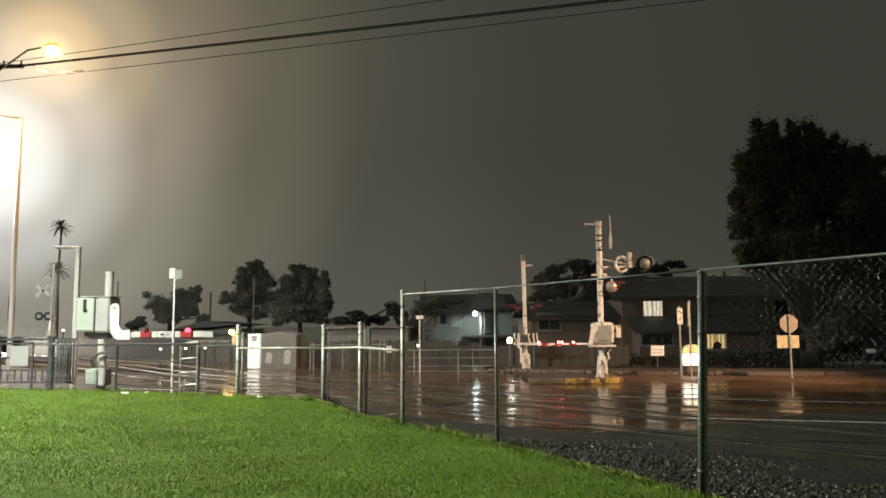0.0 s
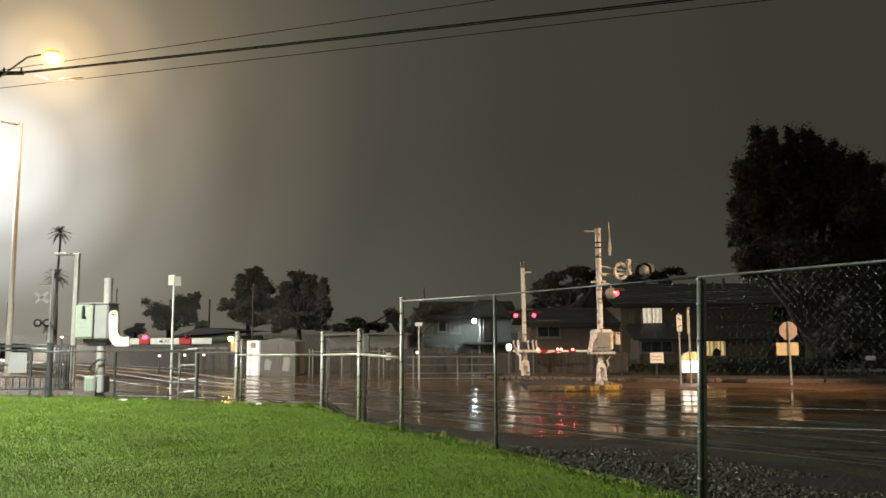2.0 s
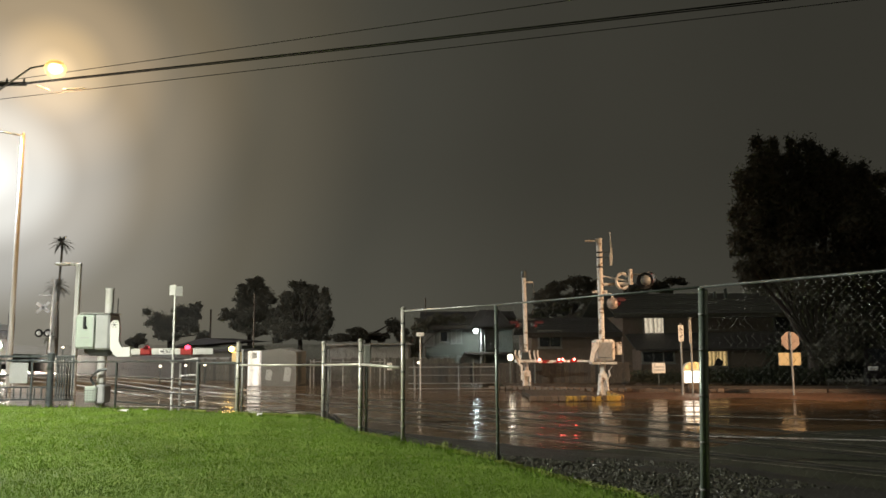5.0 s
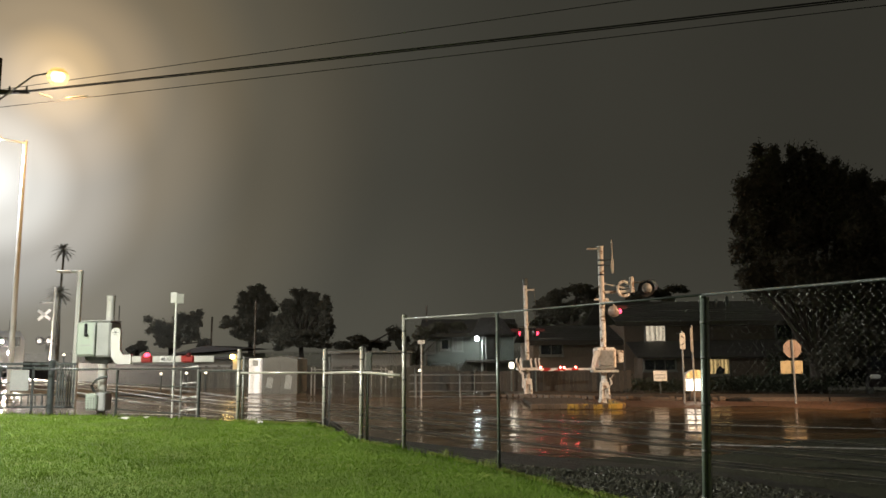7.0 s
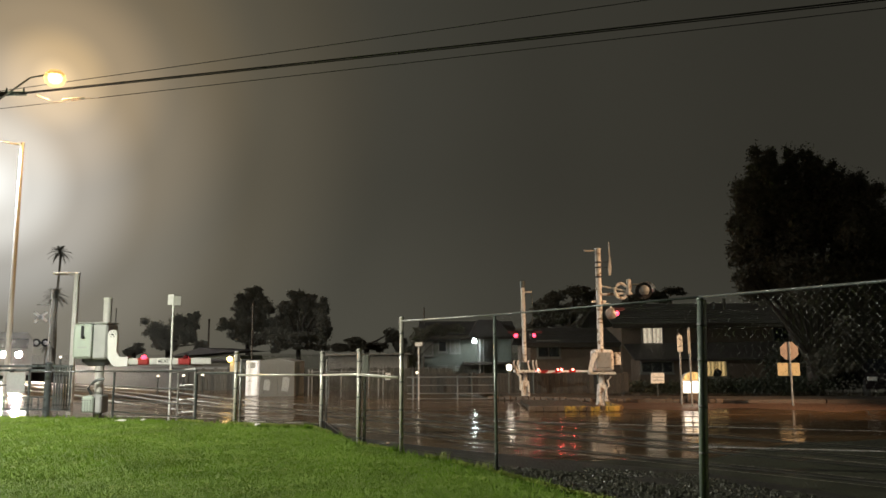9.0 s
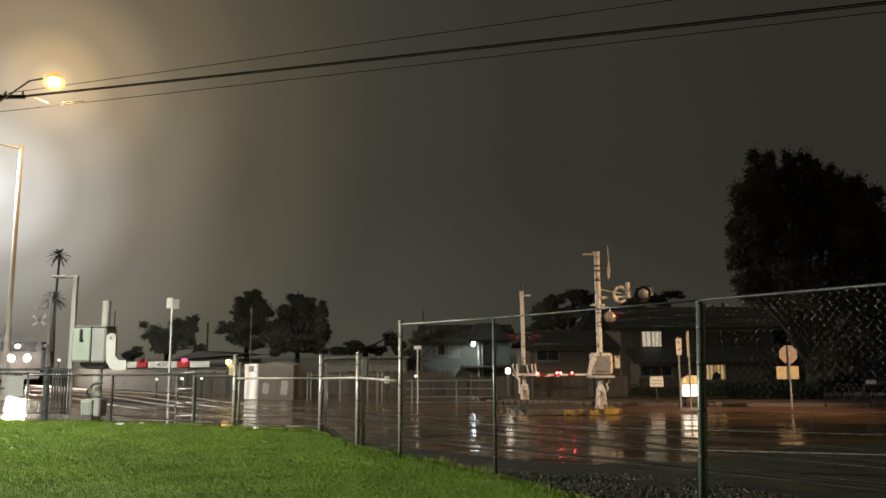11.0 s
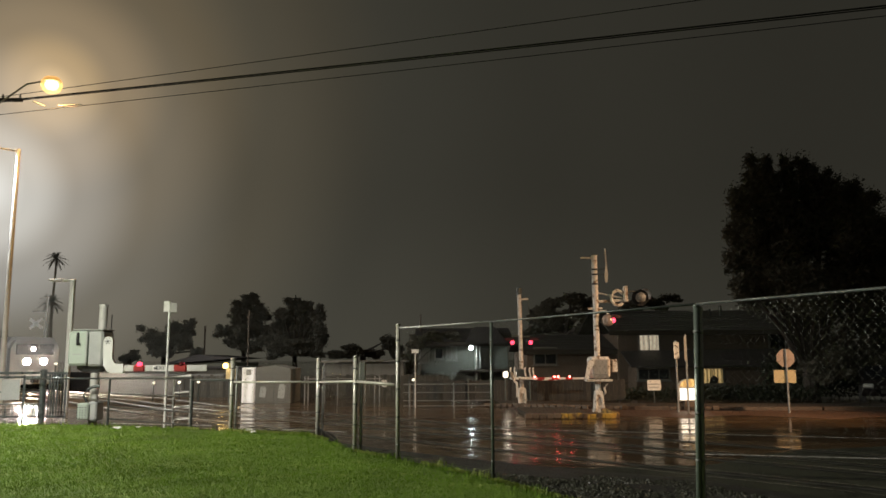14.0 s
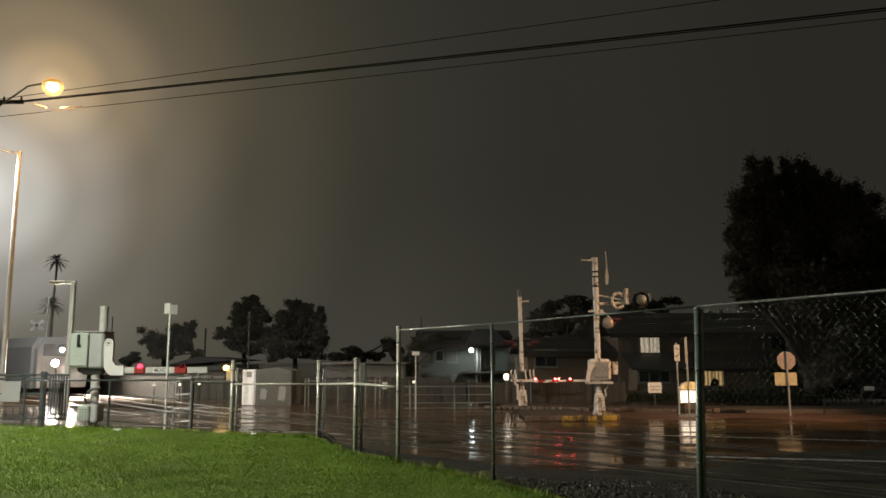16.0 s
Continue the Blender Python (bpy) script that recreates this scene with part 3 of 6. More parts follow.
def road_line(name, a, b, w, label):
    d = (Vector(b) - Vector(a))
    s = Vector((-d.y, d.x, 0)).normalized() * w / 2
    ob = Shape().add([Vector(a) - s, Vector(b) - s, Vector(b) + s, Vector(a) + s], [(0, 1, 2, 3)])
    tagged(part(name, ob, WHITE_LINE), label, "road marking", kind="structure")


def litter(x, y, size, seed):
    rng = np.random.default_rng(seed)
    n, vs, fs = 5, [], []
    for i in range(n):
        for j in range(n):
            vs.append(((i / 4 - 0.5) * size + 0.02 * rng.random(), (j / 4 - 0.5) * size * 0.7, 0.01 + 0.05 * rng.random()))
    fs = [(i * n + j, (i + 1) * n + j, (i + 1) * n + j + 1, i * n + j + 1) for i in range(n - 1) for j in range(n - 1)]
    ob = sheet("litter", vs, fs, WHITE)
    ob.matrix_basis = pose(x, y, lawn_height(x, y) + 0.015, 0, 0, 30 * seed)
    tagged(ob, "crumpled white paper scrap on the grass", "litter", "litter on the lawn")


build_lawn()
litter(-6.6, 16.0, 0.2, 1)
litter(-6.2, 16.2, 0.09, 2)
litter(-3.55, 15.0, 0.12, 3)
build_grass()
build_clippings()
build_ballast()


def build_road_shoulder():
    """Coarse asphalt between the gravel and the wet lanes."""
    xs = (-1.6, 0.0, 2.4, 4.5, 6.6, 10, 30)
    far = (13.6, 13.2, 12.3, 12.9, 14.6, 15.5, 15.5)
    s, edge = Shape(), []
    for i in range(101):
        x = -1.6 + 31.6 * (i / 100) ** 1.4
        y = float(np.interp(x, xs, far)) + 0.35 * noise.noise(Vector((x * 0.6, 2, 4))) + 0.12 * noise.noise(Vector((x * 3.1, 7, 4)))
        edge.append([(x, min(y - 0.3, 11.5 - 0.9 * x if x < 8 else 4.0), 0.004), (x, y, 0.004)])
    for u, v in zip(edge, edge[1:]):
        s.add([u[0], v[0], v[1], u[1]], [(0, 1, 2, 3)])
    tagged(part("road_shoulder", s, ROUGH_ROAD), "coarse dark asphalt between gravel and tracks", "road", kind="structure")


def weed_tuft(x, y, h, mat, seed):
    """A tuft of long bent blades at the lawn's edge."""
    t = thing("weed_tuft", (x, y, GZ - 0.03), "small tuft of long weeds at the lawn's edge", "weeds", "weed tufts")
    rng = random.Random(seed)
    s = Shape()
    for _ in range(70):
        a, lean, n = rng.uniform(0, 6.28), rng.uniform(0.1, 0.7), h * rng.uniform(0.5, 1.1)
        bx, by = rng.gauss(0, 0.07), rng.gauss(0, 0.05)
        side = Vector((-math.sin(a), math.cos(a), 0)) * 0.005
        mid = Vector((bx + 0.3 * n * lean * math.cos(a), by + 0.3 * n * lean * math.sin(a), 0.6 * n))
        tip = Vector((bx + n * lean * math.cos(a), by + n * lean * math.sin(a), n))
        base = Vector((bx, by, 0))
        s.add([base - side, base + side, mid + side * 0.8, mid - side * 0.8, tip], [(0, 1, 2, 3), (3, 2, 4)])
    part("blades", s, mat, t)


for x, y, h, mat, seed in ((0.0, 10.35, 0.15, STRAW, 1), (0.14, 10.05, 0.11, GRASS, 2), (0.5, 9.55, 0.13, STRAW, 3), (-2.55, 14.75, 0.16, GRASS, 4), (-3.75, 15.2, 0.14, STRAW, 5), (-0.7, 11.35, 0.12, GRASS, 6), (1.0, 8.5, 0.10, GRASS, 7)):
    weed_tuft(x, y, h, mat, seed)
build_road_shoulder()
build_rails()
build_rail_shine()
road_line("road_line", (4.4, 14.1, 0.010), (16, 11.0, 0.010), 0.16, "worn white line painted on wet asphalt")
road_line("road_line", (1.0, 19.5, 0.006), (12, 15.6, 0.006), 0.12, "worn white line painted on wet asphalt")
road_line("road_line", (-5.1, 19.9, 0.006), (-2.2, 18.6, 0.006), 0.14, "worn white line painted on wet asphalt")
road_line("road_line", (-9.0, 21.6, 0.006), (-6.0, 20.6, 0.006), 0.14, "worn white line painted on wet asphalt")


for a, b in (((-3.0, 14.9), (3.4, 12.2)), ((2.4, 12.6), (9.5, 9.6)), ((3.2, 11.4), (8.6, 11.0)), ((-8, 24.5), (4.0, 21.8)), ((4.0, 21.8), (16.0, 20.4))):
    dv = Vector((*b, 0)) - Vector((*a, 0))
    seam, n = Shape(), 14
    edge = []
    for i in range(n + 1):
        p = Vector((*a, 0.007)) + dv * (i / n)
        q = 0.10 * noise.noise(Vector((p.x * 0.7, p.y * 0.7, 5)))
        edge.append([(p.x, p.y + q + h, 0.007) for h in (-0.03, 0.03)])
    for u, v in zip(edge, edge[1:]):
        seam.add([u[0], v[0], v[1], u[1]], [(0, 1, 2, 3)])
    tagged(part("tar_seam", seam, BLACK), "black tar seam in the wet road", "road seam", kind="structure")


# ---------------------------------------------------------------- fences
def mesh_wires(shape, a, b, z0, z1, pitch=0.0707, r=0.0006, wave=0.004):
    """Chain link: two families of slanting wires between a and b."""
    a, b = Vector((*a, 0)), Vector((*b, 0))
    d = b - a
    length, d = d.length, d.normalized()
    nrm = Vector((-d.y, d.x, 0))
    h = z1 - z0
    n = int((length + h) / pitch) + 1
    for k in range(n):
        u0 = k * pitch - h
        lo, hi = max(0.0, -u0), min(h, length - u0)
        if hi - lo < 0.05:
            continue
        for way in (1, -1):
            n_seg = max(1, round((hi - lo) / (pitch / 2)))
            pts = []
            for i in range(n_seg + 1):
                q = lo + (hi - lo) * i / n_seg
                side = wave * way * (1 if i % 2 else -1)
                pts.append(a + d * (u0 + q) + Vector((0, 0, z0 + q if way > 0 else z1 - q)) + nrm * side)
            shape.tube(pts, r, 3, cap=False)
    return shape


def fence_post(parent, x, y, z0, z1, r, mat, cap=True):
    s = Shape().tube([(x, y, z0), (x, y, z1)], r, 12)
    if cap:
        s.ball((x, y, z1), r * 1.25, r * 1.25, r * 0.9, 12, 4, low=-0.3)
    p = part("post", s, mat, parent, smooth=True)
    for h in (0.22, 0.4, 0.58, 0.76, 0.9):
        z = z0 + (z1 - z0) * h
        band = Shape().tube([(x, y, z - 0.012), (x, y, z + 0.012)], r * 1.1, 12)
        part("tension_band", band, GALV_MID if mat != GALV_DARK else GALV_DARK, p, smooth=True)
    return p


def build_tall_fence():
    f = thing("chain_link_fence", (0, 0, 0), "tall galvanised chain-link fence with top rail along the gravel", "fence")
    top = 2.16
    for (x, y), r in zip(FENCE, (0.03, 0.025, 0.020, 0.030)):
        leaning = (x, y) == FENCE[1]
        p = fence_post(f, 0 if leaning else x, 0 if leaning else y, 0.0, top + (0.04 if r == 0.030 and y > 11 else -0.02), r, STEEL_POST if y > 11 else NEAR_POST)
        if leaning:
            p.matrix_basis = pose(x - 0.075, y, 0, 0, 2.0, 0)
            fence_post(p, 0.036, -0.01, 0.0, top - 0.03, 0.014, GALV)
    for a, b in zip(FENCE, FENCE[1:]):
        # far span in the lit copy of the steel, nearer spans in the dim
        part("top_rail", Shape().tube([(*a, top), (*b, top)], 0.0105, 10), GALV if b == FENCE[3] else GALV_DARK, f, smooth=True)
        part("wire_mesh", mesh_wires(Shape(), a, b, GZ + 0.02, top), WIRE, f, "diamond wire mesh")
    a, b = FENCE[2], FENCE[3]
    part("tension_wire", Shape().tube([(FENCE[1][0], FENCE[1][1], GZ + 0.05), (*a, GZ + 0.05), (*b, GZ + 0.05)], 0.003, 4), WIRE, f)


def build_low_fence():
    f = thing("low_chain_link_fence", (0, 0, 0), "low chain-link fence with pipe rails beside the lawn", "fence")
    pts = [(-0.66, 11.42), (-1.32, 12.28), (-2.39, 15.41), (-4.22, 15.89)]
    tops = [1.30, 1.74, 1.7, 1.71]
    for (x, y), z, r in zip(pts[1:], tops[1:], (0.034, 0.042, 0.042)):
        fence_post(f, x, y, 0.0, z, r, STEEL_POST)
        part("post", Shape().tube([(x + 0.09, y + 0.02, 0.0), (x + 0.09, y + 0.02, z - 0.12)], 0.024, 10), GALV, f, smooth=True)
    x, y = pts[1]
    part("latch_box", Shape().box((x + 0.06, y - 0.06, tops[1] - 0.36), (x + 0.16, y + 0.06, tops[1] - 0.08), 0.01), GALV, f)
    rails = (1.335, 1.36, 1.265, 1.26)
    for a, b, ra, rb in zip(pts, pts[1:], rails, rails[1:]):
        part("mid_rail", Shape().tube([(*a, ra), (*b, rb)], 0.022, 10), STEEL_POST, f, smooth=True)
        part("bottom_wire", Shape().tube([(*a, GZ + 0.12), ((a[0] + b[0]) / 2, (a[1] + b[1]) / 2, GZ + 0.02), (*b, GZ + 0.12)], 0.006, 4), WIRE, f)
    for a, b, za in ((pts[2], pts[3], tops[2]), (pts[1], pts[2], tops[2]), ((-0.60, 11.33), pts[1], tops[1])):
        part("wire_mesh", mesh_wires(Shape(), a, b, GZ + 0.2, za - 0.06, 0.08, 0.0014), WIRE, f, "diamond wire mesh")
    for a, b, za, zb in ((pts[1], pts[2], tops[1] - 0.03, tops[2] - 0.05), (pts[2], pts[3], tops[2] - 0.05, tops[3] - 0.05), ((-0.60, 11.33), pts[1], tops[1] - 0.03, tops[1] - 0.05)):
        wire = Shape().tube([(*a, za), ((a[0] + b[0]) / 2, (a[1] + b[1]) / 2, (za + zb) / 2 - 0.03), (*b, zb)], 0.005, 4)
        part("top_wire", wire, WIRE, f)


def build_pipe_railing():
    """Pipe railing between the low fence and the gate."""
    f = thing("pipe_railing", (0, 0, 0), "grey steel pipe railing beside the wet road", "railing")
    a, b = (-8.7, 20.6), (-4.22, 15.95)
    p = [a, (-5.82, 18.4), b]
    for x, y in p[:2]:
        part("post", Shape().tube([(x, y, 0), (x, y, 1.24)], 0.03, 10), GALV_DARK, f)
    for u, v in zip(p, p[1:]):
        part("rail", Shape().tube([(*u, 1.24), (*v, 1.30)], 0.026, 8), GALV_DARK, f)
    for z in (0.85, 0.5, 0.2):
        part("rail", Shape().tube([(*p[0], z), (*p[1], z)], 0.018, 8), GALV_DARK, f)
    part("rail", Shape().tube([(-11.4, 21.5, 1.22), (*a, 1.24)], 0.024, 8), GALV_DARK, f)
    g = thing("swing_gate", (0, 0, 0), "small steel swing gate with four pipe rungs", "gate")
    y = 19.4
    x0, x1 = -6.59, -6.17
    for x, t in ((x0, 1.22), (x1, 1.33)):
        part("post", Shape().tube([(x, y, 0), (x, y, t)], 0.028, 10), GALV, g)
    for z in (0.24, 0.55, 0.9):
        part("rung", Shape().tube([(x0, y, z), (x1, y, z + 0.03)], 0.022, 8), GALV, g)
    part("rung", Shape().tube([(x0 - 0.25, y, 1.24), (x1, y, 1.33)], 0.024, 8), GALV, g)


def build_picket_railing():
    y = 22.6
    f = thing("picket_railing", (0, y, 0), "dark steel picket railing with a flat sign panel", "railing")
    xa, xb, xc = -14.43, -11.3, -10.75
    for z, r in ((1.36, 0.035), (1.24, 0.03), (0.82, 0.022), (0.47, 0.022), (0.12, 0.022)):
        part("rail", Shape().box((xa, -r, z - r), (xb, r, z + r), 0.008), RAILING, f)
    for z in (1.35, 0.11):
        part("rail", Shape().box((xb, -0.03, z - 0.03), (xc, 0.03, z + 0.03), 0.008), RAILING, f)
    n = 7
    picket = Shape().box((-0.022, -0.022, 0.1), (0.022, 0.022, 1.36), 0.005).mesh("picket", RAILING)
    for k in range(n):
        part("picket", picket, None, f, place=(xb + (xc - xb) * (k + 0.3) / n, 0, 0))
    low = Shape().box((-0.016, -0.016, 0.1), (0.016, 0.016, 0.47), 0.004).mesh("picket", RAILING)
    for k in range(20):
        part("picket", low, None, f, place=(xb - 0.2 - 0.2 * k, 0, 0))
    for k in range(4):
        part("post", Shape().box((xb - 0.7 - k * 0.95 - 0.03, -0.03, 0), (xb - 0.7 - k * 0.95 + 0.03, 0.03, 1.3), 0.008), RAILING, f)
    part("panel", Shape().box((-12.62, -0.09, 0.59), (-12.08, -0.06, 1.18), 0.006), GREY_BOX, f, "blank pale sign panel")
    p = thing("steel_bollard_post", (-11.06, 21.8, 0), "thick dark green steel post by the railing", "post")
    part("shaft", Shape().tube([(0, 0, 0), (0, 0, 1.43)], 0.09, 14), RAILING, p)
    part("cap", Shape().ball((0, 0, 1.43), 0.1, 0.1, 0.06, 14, 5, low=-0.4), RAILING, p)


build_tall_fence()
build_low_fence()
build_pipe_railing()
build_picket_railing()


# ---------------------------------------------------------------- crossing signals
FLASHERS = []     # lens objects, with their phase and first pose


def flash_lens(parent, m, r, phase):
    """A round lens with a lit and a dark half, that turns in its hood."""
    lit = Shape().ball((0, 0, 0), r, r, r, 14, 8)
    me = bpy.data.meshes.new("lens")
    me.from_pydata(lit.v, [], lit.f)
    me.materials.append(RED_GLOW)
    me.materials.append(RED_OFF)
    for p in me.polygons:
        p.material_index = 0 if p.center.y < 0 else 1
        p.use_smooth = True
    ob = new("lens", me)
    ob.parent = parent
    ob.matrix_basis = m
    FLASHERS.append((ob, m, phase))
    return ob


def lattice_base(parent, h, w0, w1):
    """The cast base under a signal mast."""
    s = Shape().box((-w0, -w0, 0), (w0, w0, 0.05), 0.01)
    for sx in (-1, 1):
        for sy in (-1, 1):
            s.tube([(sx * w1, sy * w1, 0.04), (sx * 0.1, sy * 0.1, h * 0.85)], 0.045, 6)
    s.box((-0.13, -0.13, h * 0.72), (0.13, 0.13, h + 0.06), 0.03)
    for sy in (-1, 1):
        s.tube([(-w1 * 0.75, sy * w1 * 0.75, h * 0.3), (w1 * 0.75, sy * w1 * 0.75, h * 0.3)], 0.03, 6)
    s.tube([(0, 0, 0.03), (0, 0, h)], 0.085, 10)
    base = part("mast_base", s, MAST, parent)
    bolt = Shape().tube([(0, 0, 0), (0, 0, 0.09)], 0.018, 6).mesh("bolt", GALV)
    for i in (-1, 1):
        for k in (-1, 1):
            part("bolt", bolt, None, base, place=(i * w0 * 0.8, k * w0 * 0.8, 0.05))


def gate_arm(parent, x0, x1, z, y, stripes, h=0.1, paint=None):
    """A striped arm from x0 to x1."""
    arm = part("gate_arm", Shape().box((min(x0, x1), y - 0.02, z - h / 2), (max(x0, x1), y + 0.02, z + h / 2), 0.006), paint or WHITE, parent, "white gate arm with red stripes")
    for a, b in stripes:
        part("red_stripe", Shape().box((a, y - 0.026, z - h / 2 - 0.004), (b, y + 0.026, z + h / 2 + 0.004), 0.004), RED, arm)
    return arm


def build_left_gate():
    Y = 22.2
    bx = -9.8
    g = thing("crossing_gate", (bx, Y, 0), "railway crossing gate with pale green cabinet and lowered arm", "crossing gate", "crossing gates")
    k = 0.01635
    part("mast", Shape().tube([(0, 0, 0), (0, 0, 1.38)], 0.12, 16), ALU, g)
    top = part("mast_top", Shape().tube([(0.05, 0.2, 2.34), (0.05, 0.2, 3.29)], 0.115, 16), ALU, g)
    part("cap_ring", Shape().tube([(0.05, 0.2, 3.26), (0.05, 0.2, 3.32)], 0.125, 16), ALU, top)
    z0, z1 = 1.55, 2.55
    o = 0.21
    x0, x1, x2 = -49 * k + o, -17 * k + o, 9 * k + o
    box = Shape().box((x1, -0.45, z0), (x2, 0.3, z1), 0.05)
    body = part("cabinet", box, GREY_BOX, g, "grey gate mechanism cabinet")
    door = part("cabinet_door", Shape().box((x0, -0.50, z0 + 0.02), (x1 + 0.03, 0.3, z1 - 0.02), 0.06), GREEN_GREY, g, "pale green cabinet door")
    part("latch", Shape().box((x0 + 0.24, -0.55, z1 - 0.38), (x0 + 0.31, -0.50, z1 - 0.06), 0.012), BLACK, door)
    part("latch_knob", Shape().box((x0 + 0.25, -0.58, z1 - 0.42), (x0 + 0.35, -0.50, z1 - 0.34), 0.02), BLACK, door)
    part("lid", Shape().box((x0 + 0.1, -0.48, z1), (x2 + 0.01, 0.3, z1 + 0.035), 0.012), GREY_BOX, g)
    part("hinge_strip", Shape().box((x1 - 0.02, -0.515, z0 + 0.06), (x1 + 0.02, -0.49, z1 - 0.06), 0.008), GREY_BOX, body)
    part("label_bar", Shape().box((x0 + 0.15, -0.506, z0 + 0.32), (x0 + 0.42, -0.50, z0 + 0.345)), GREY_BOX, door)
    part("under_tray", Shape().tube([(x0 + 0.22, -0.08, z0 + 0.06), (x0 + 0.32, -0.08, z0 - 0.01), (x2 - 0.15, -0.08, z0 - 0.01), (x2 - 0.05, -0.08, z0 + 0.06)], 0.18, 14), RAILING, g)
    # the arm's bracket: a rounded upright leg and a foot
    px, pz = 21 * k + o, 2.24
    leg = [(px + 0.13 * math.cos(radians(a)), pz + 0.13 * math.sin(radians(a))) for a in range(0, 181, 20)]
    zb, zt = 1.35, 1.62
    leg += [(px - 0.13, pz - 0.25), (px - 0.10, zt - 0.05), (px + 0.0, zb + 0.06), (px + 0.1, zb), (49 * k + o, zb), (49 * k + o, zt), (px + 0.22, zt), (px + 0.13, zt + 0.14)]
    arm_leg = part("arm_bracket", Shape().prism(leg, -0.56, -0.44), WHITE, g, "white curved counterweight bracket")
    bolt = Shape().tube([(0, -0.585, 0), (0, -0.56, 0)], 0.011, 8).mesh("bolt", GALV_DARK)
    for a in range(0, 360, 60):
        part("bolt", bolt, None, arm_leg, place=(px + 0.075 * math.cos(radians(a)), 0, pz + 0.075 * math.sin(radians(a))))
    part("pivot", Shape().tube([(px, -0.6, pz), (px, -0.56, pz)], 0.026, 12), BLACK, arm_leg)
    az = 1.49
    sx = lambda p: (p - 178) * k * 0.98 + o
    # white arm given the greyer ALU, its shade put into the colour
    arm = gate_arm(g, sx(226), sx(372), az, -0.5, ((sx(245), sx(265)), (sx(315), sx(337))), 0.17, ALU)
    sign = part("exit_sign", Shape().box((sx(279), -0.56, az - 0.085), (sx(303), -0.525, az + 0.085), 0.004), WHITE, arm, "white exit sign with black arrow")
    part("letters", text_mesh("EXIT", 0.16, BLACK), None, sign, place=pose(sx(295), -0.566, az, 90))
    arrow = [(sx(280.5), az), (sx(283.5), az + 0.05), (sx(283.5), az + 0.016), (sx(287.5), az + 0.016), (sx(287.5), az - 0.016), (sx(283.5), az - 0.016), (sx(283.5), az - 0.05)]
    part("arrow", Shape().prism(arrow, -0.568, -0.561), BLACK, sign)
    for p, ph in ((255, 2), (328, 1)):
        holder = part("arm_lamp", Shape().box((sx(p) - 0.15, -0.57, az - 0.10), (sx(p) + 0.15, -0.43, az + 0.075), 0.03), RED, arm, "red gate arm lamp")
        part("lamp_cap", Shape().tube([(sx(p), -0.5, az + 0.19), (sx(p), -0.5, az + 0.215)], 0.07, 10), BLACK, holder)
        flash_lens(holder, pose(sx(p), -0.5, az + 0.10), 0.08, ph)
    part("aerial", Shape().tube([(21 * k, 0.1, z1), (21 * k, 0.1, 3.02)], 0.014, 6), BLACK, g)
    # junction boxes and conduits at the foot
    jb = part("junction_box", Shape().box((-28 * k + o, -0.5, 0.08), (-8 * k + o, -0.12, 0.54), 0.04), GREEN_GREY, g)
    for i in range(4):
        for j in range(5):
            part("vent_hole", Shape().tube([(-26 * k + o + i * 0.075, -0.506, 0.14 + j * 0.07), (-26 * k + o + i * 0.075, -0.498, 0.14 + j * 0.07)], 0.02, 6), BLACK, jb)
    part("junction_box", Shape().box((-7 * k + 0.1, -0.4, 0.05), (10 * k + 0.1, 0.1, 0.56), 0.04), GREY_BOX, g)
    pts = [(-12 * k + 0.15, -0.32, 0.57), (-9 * k, -0.35, 0.75), (-3 * k, -0.3, 0.9), (4 * k, -0.3, 0.97), (16 * k, -0.25, 1.0)]
    part("cable", Shape().tube(pts, 0.04, 8), GALV_DARK, g)


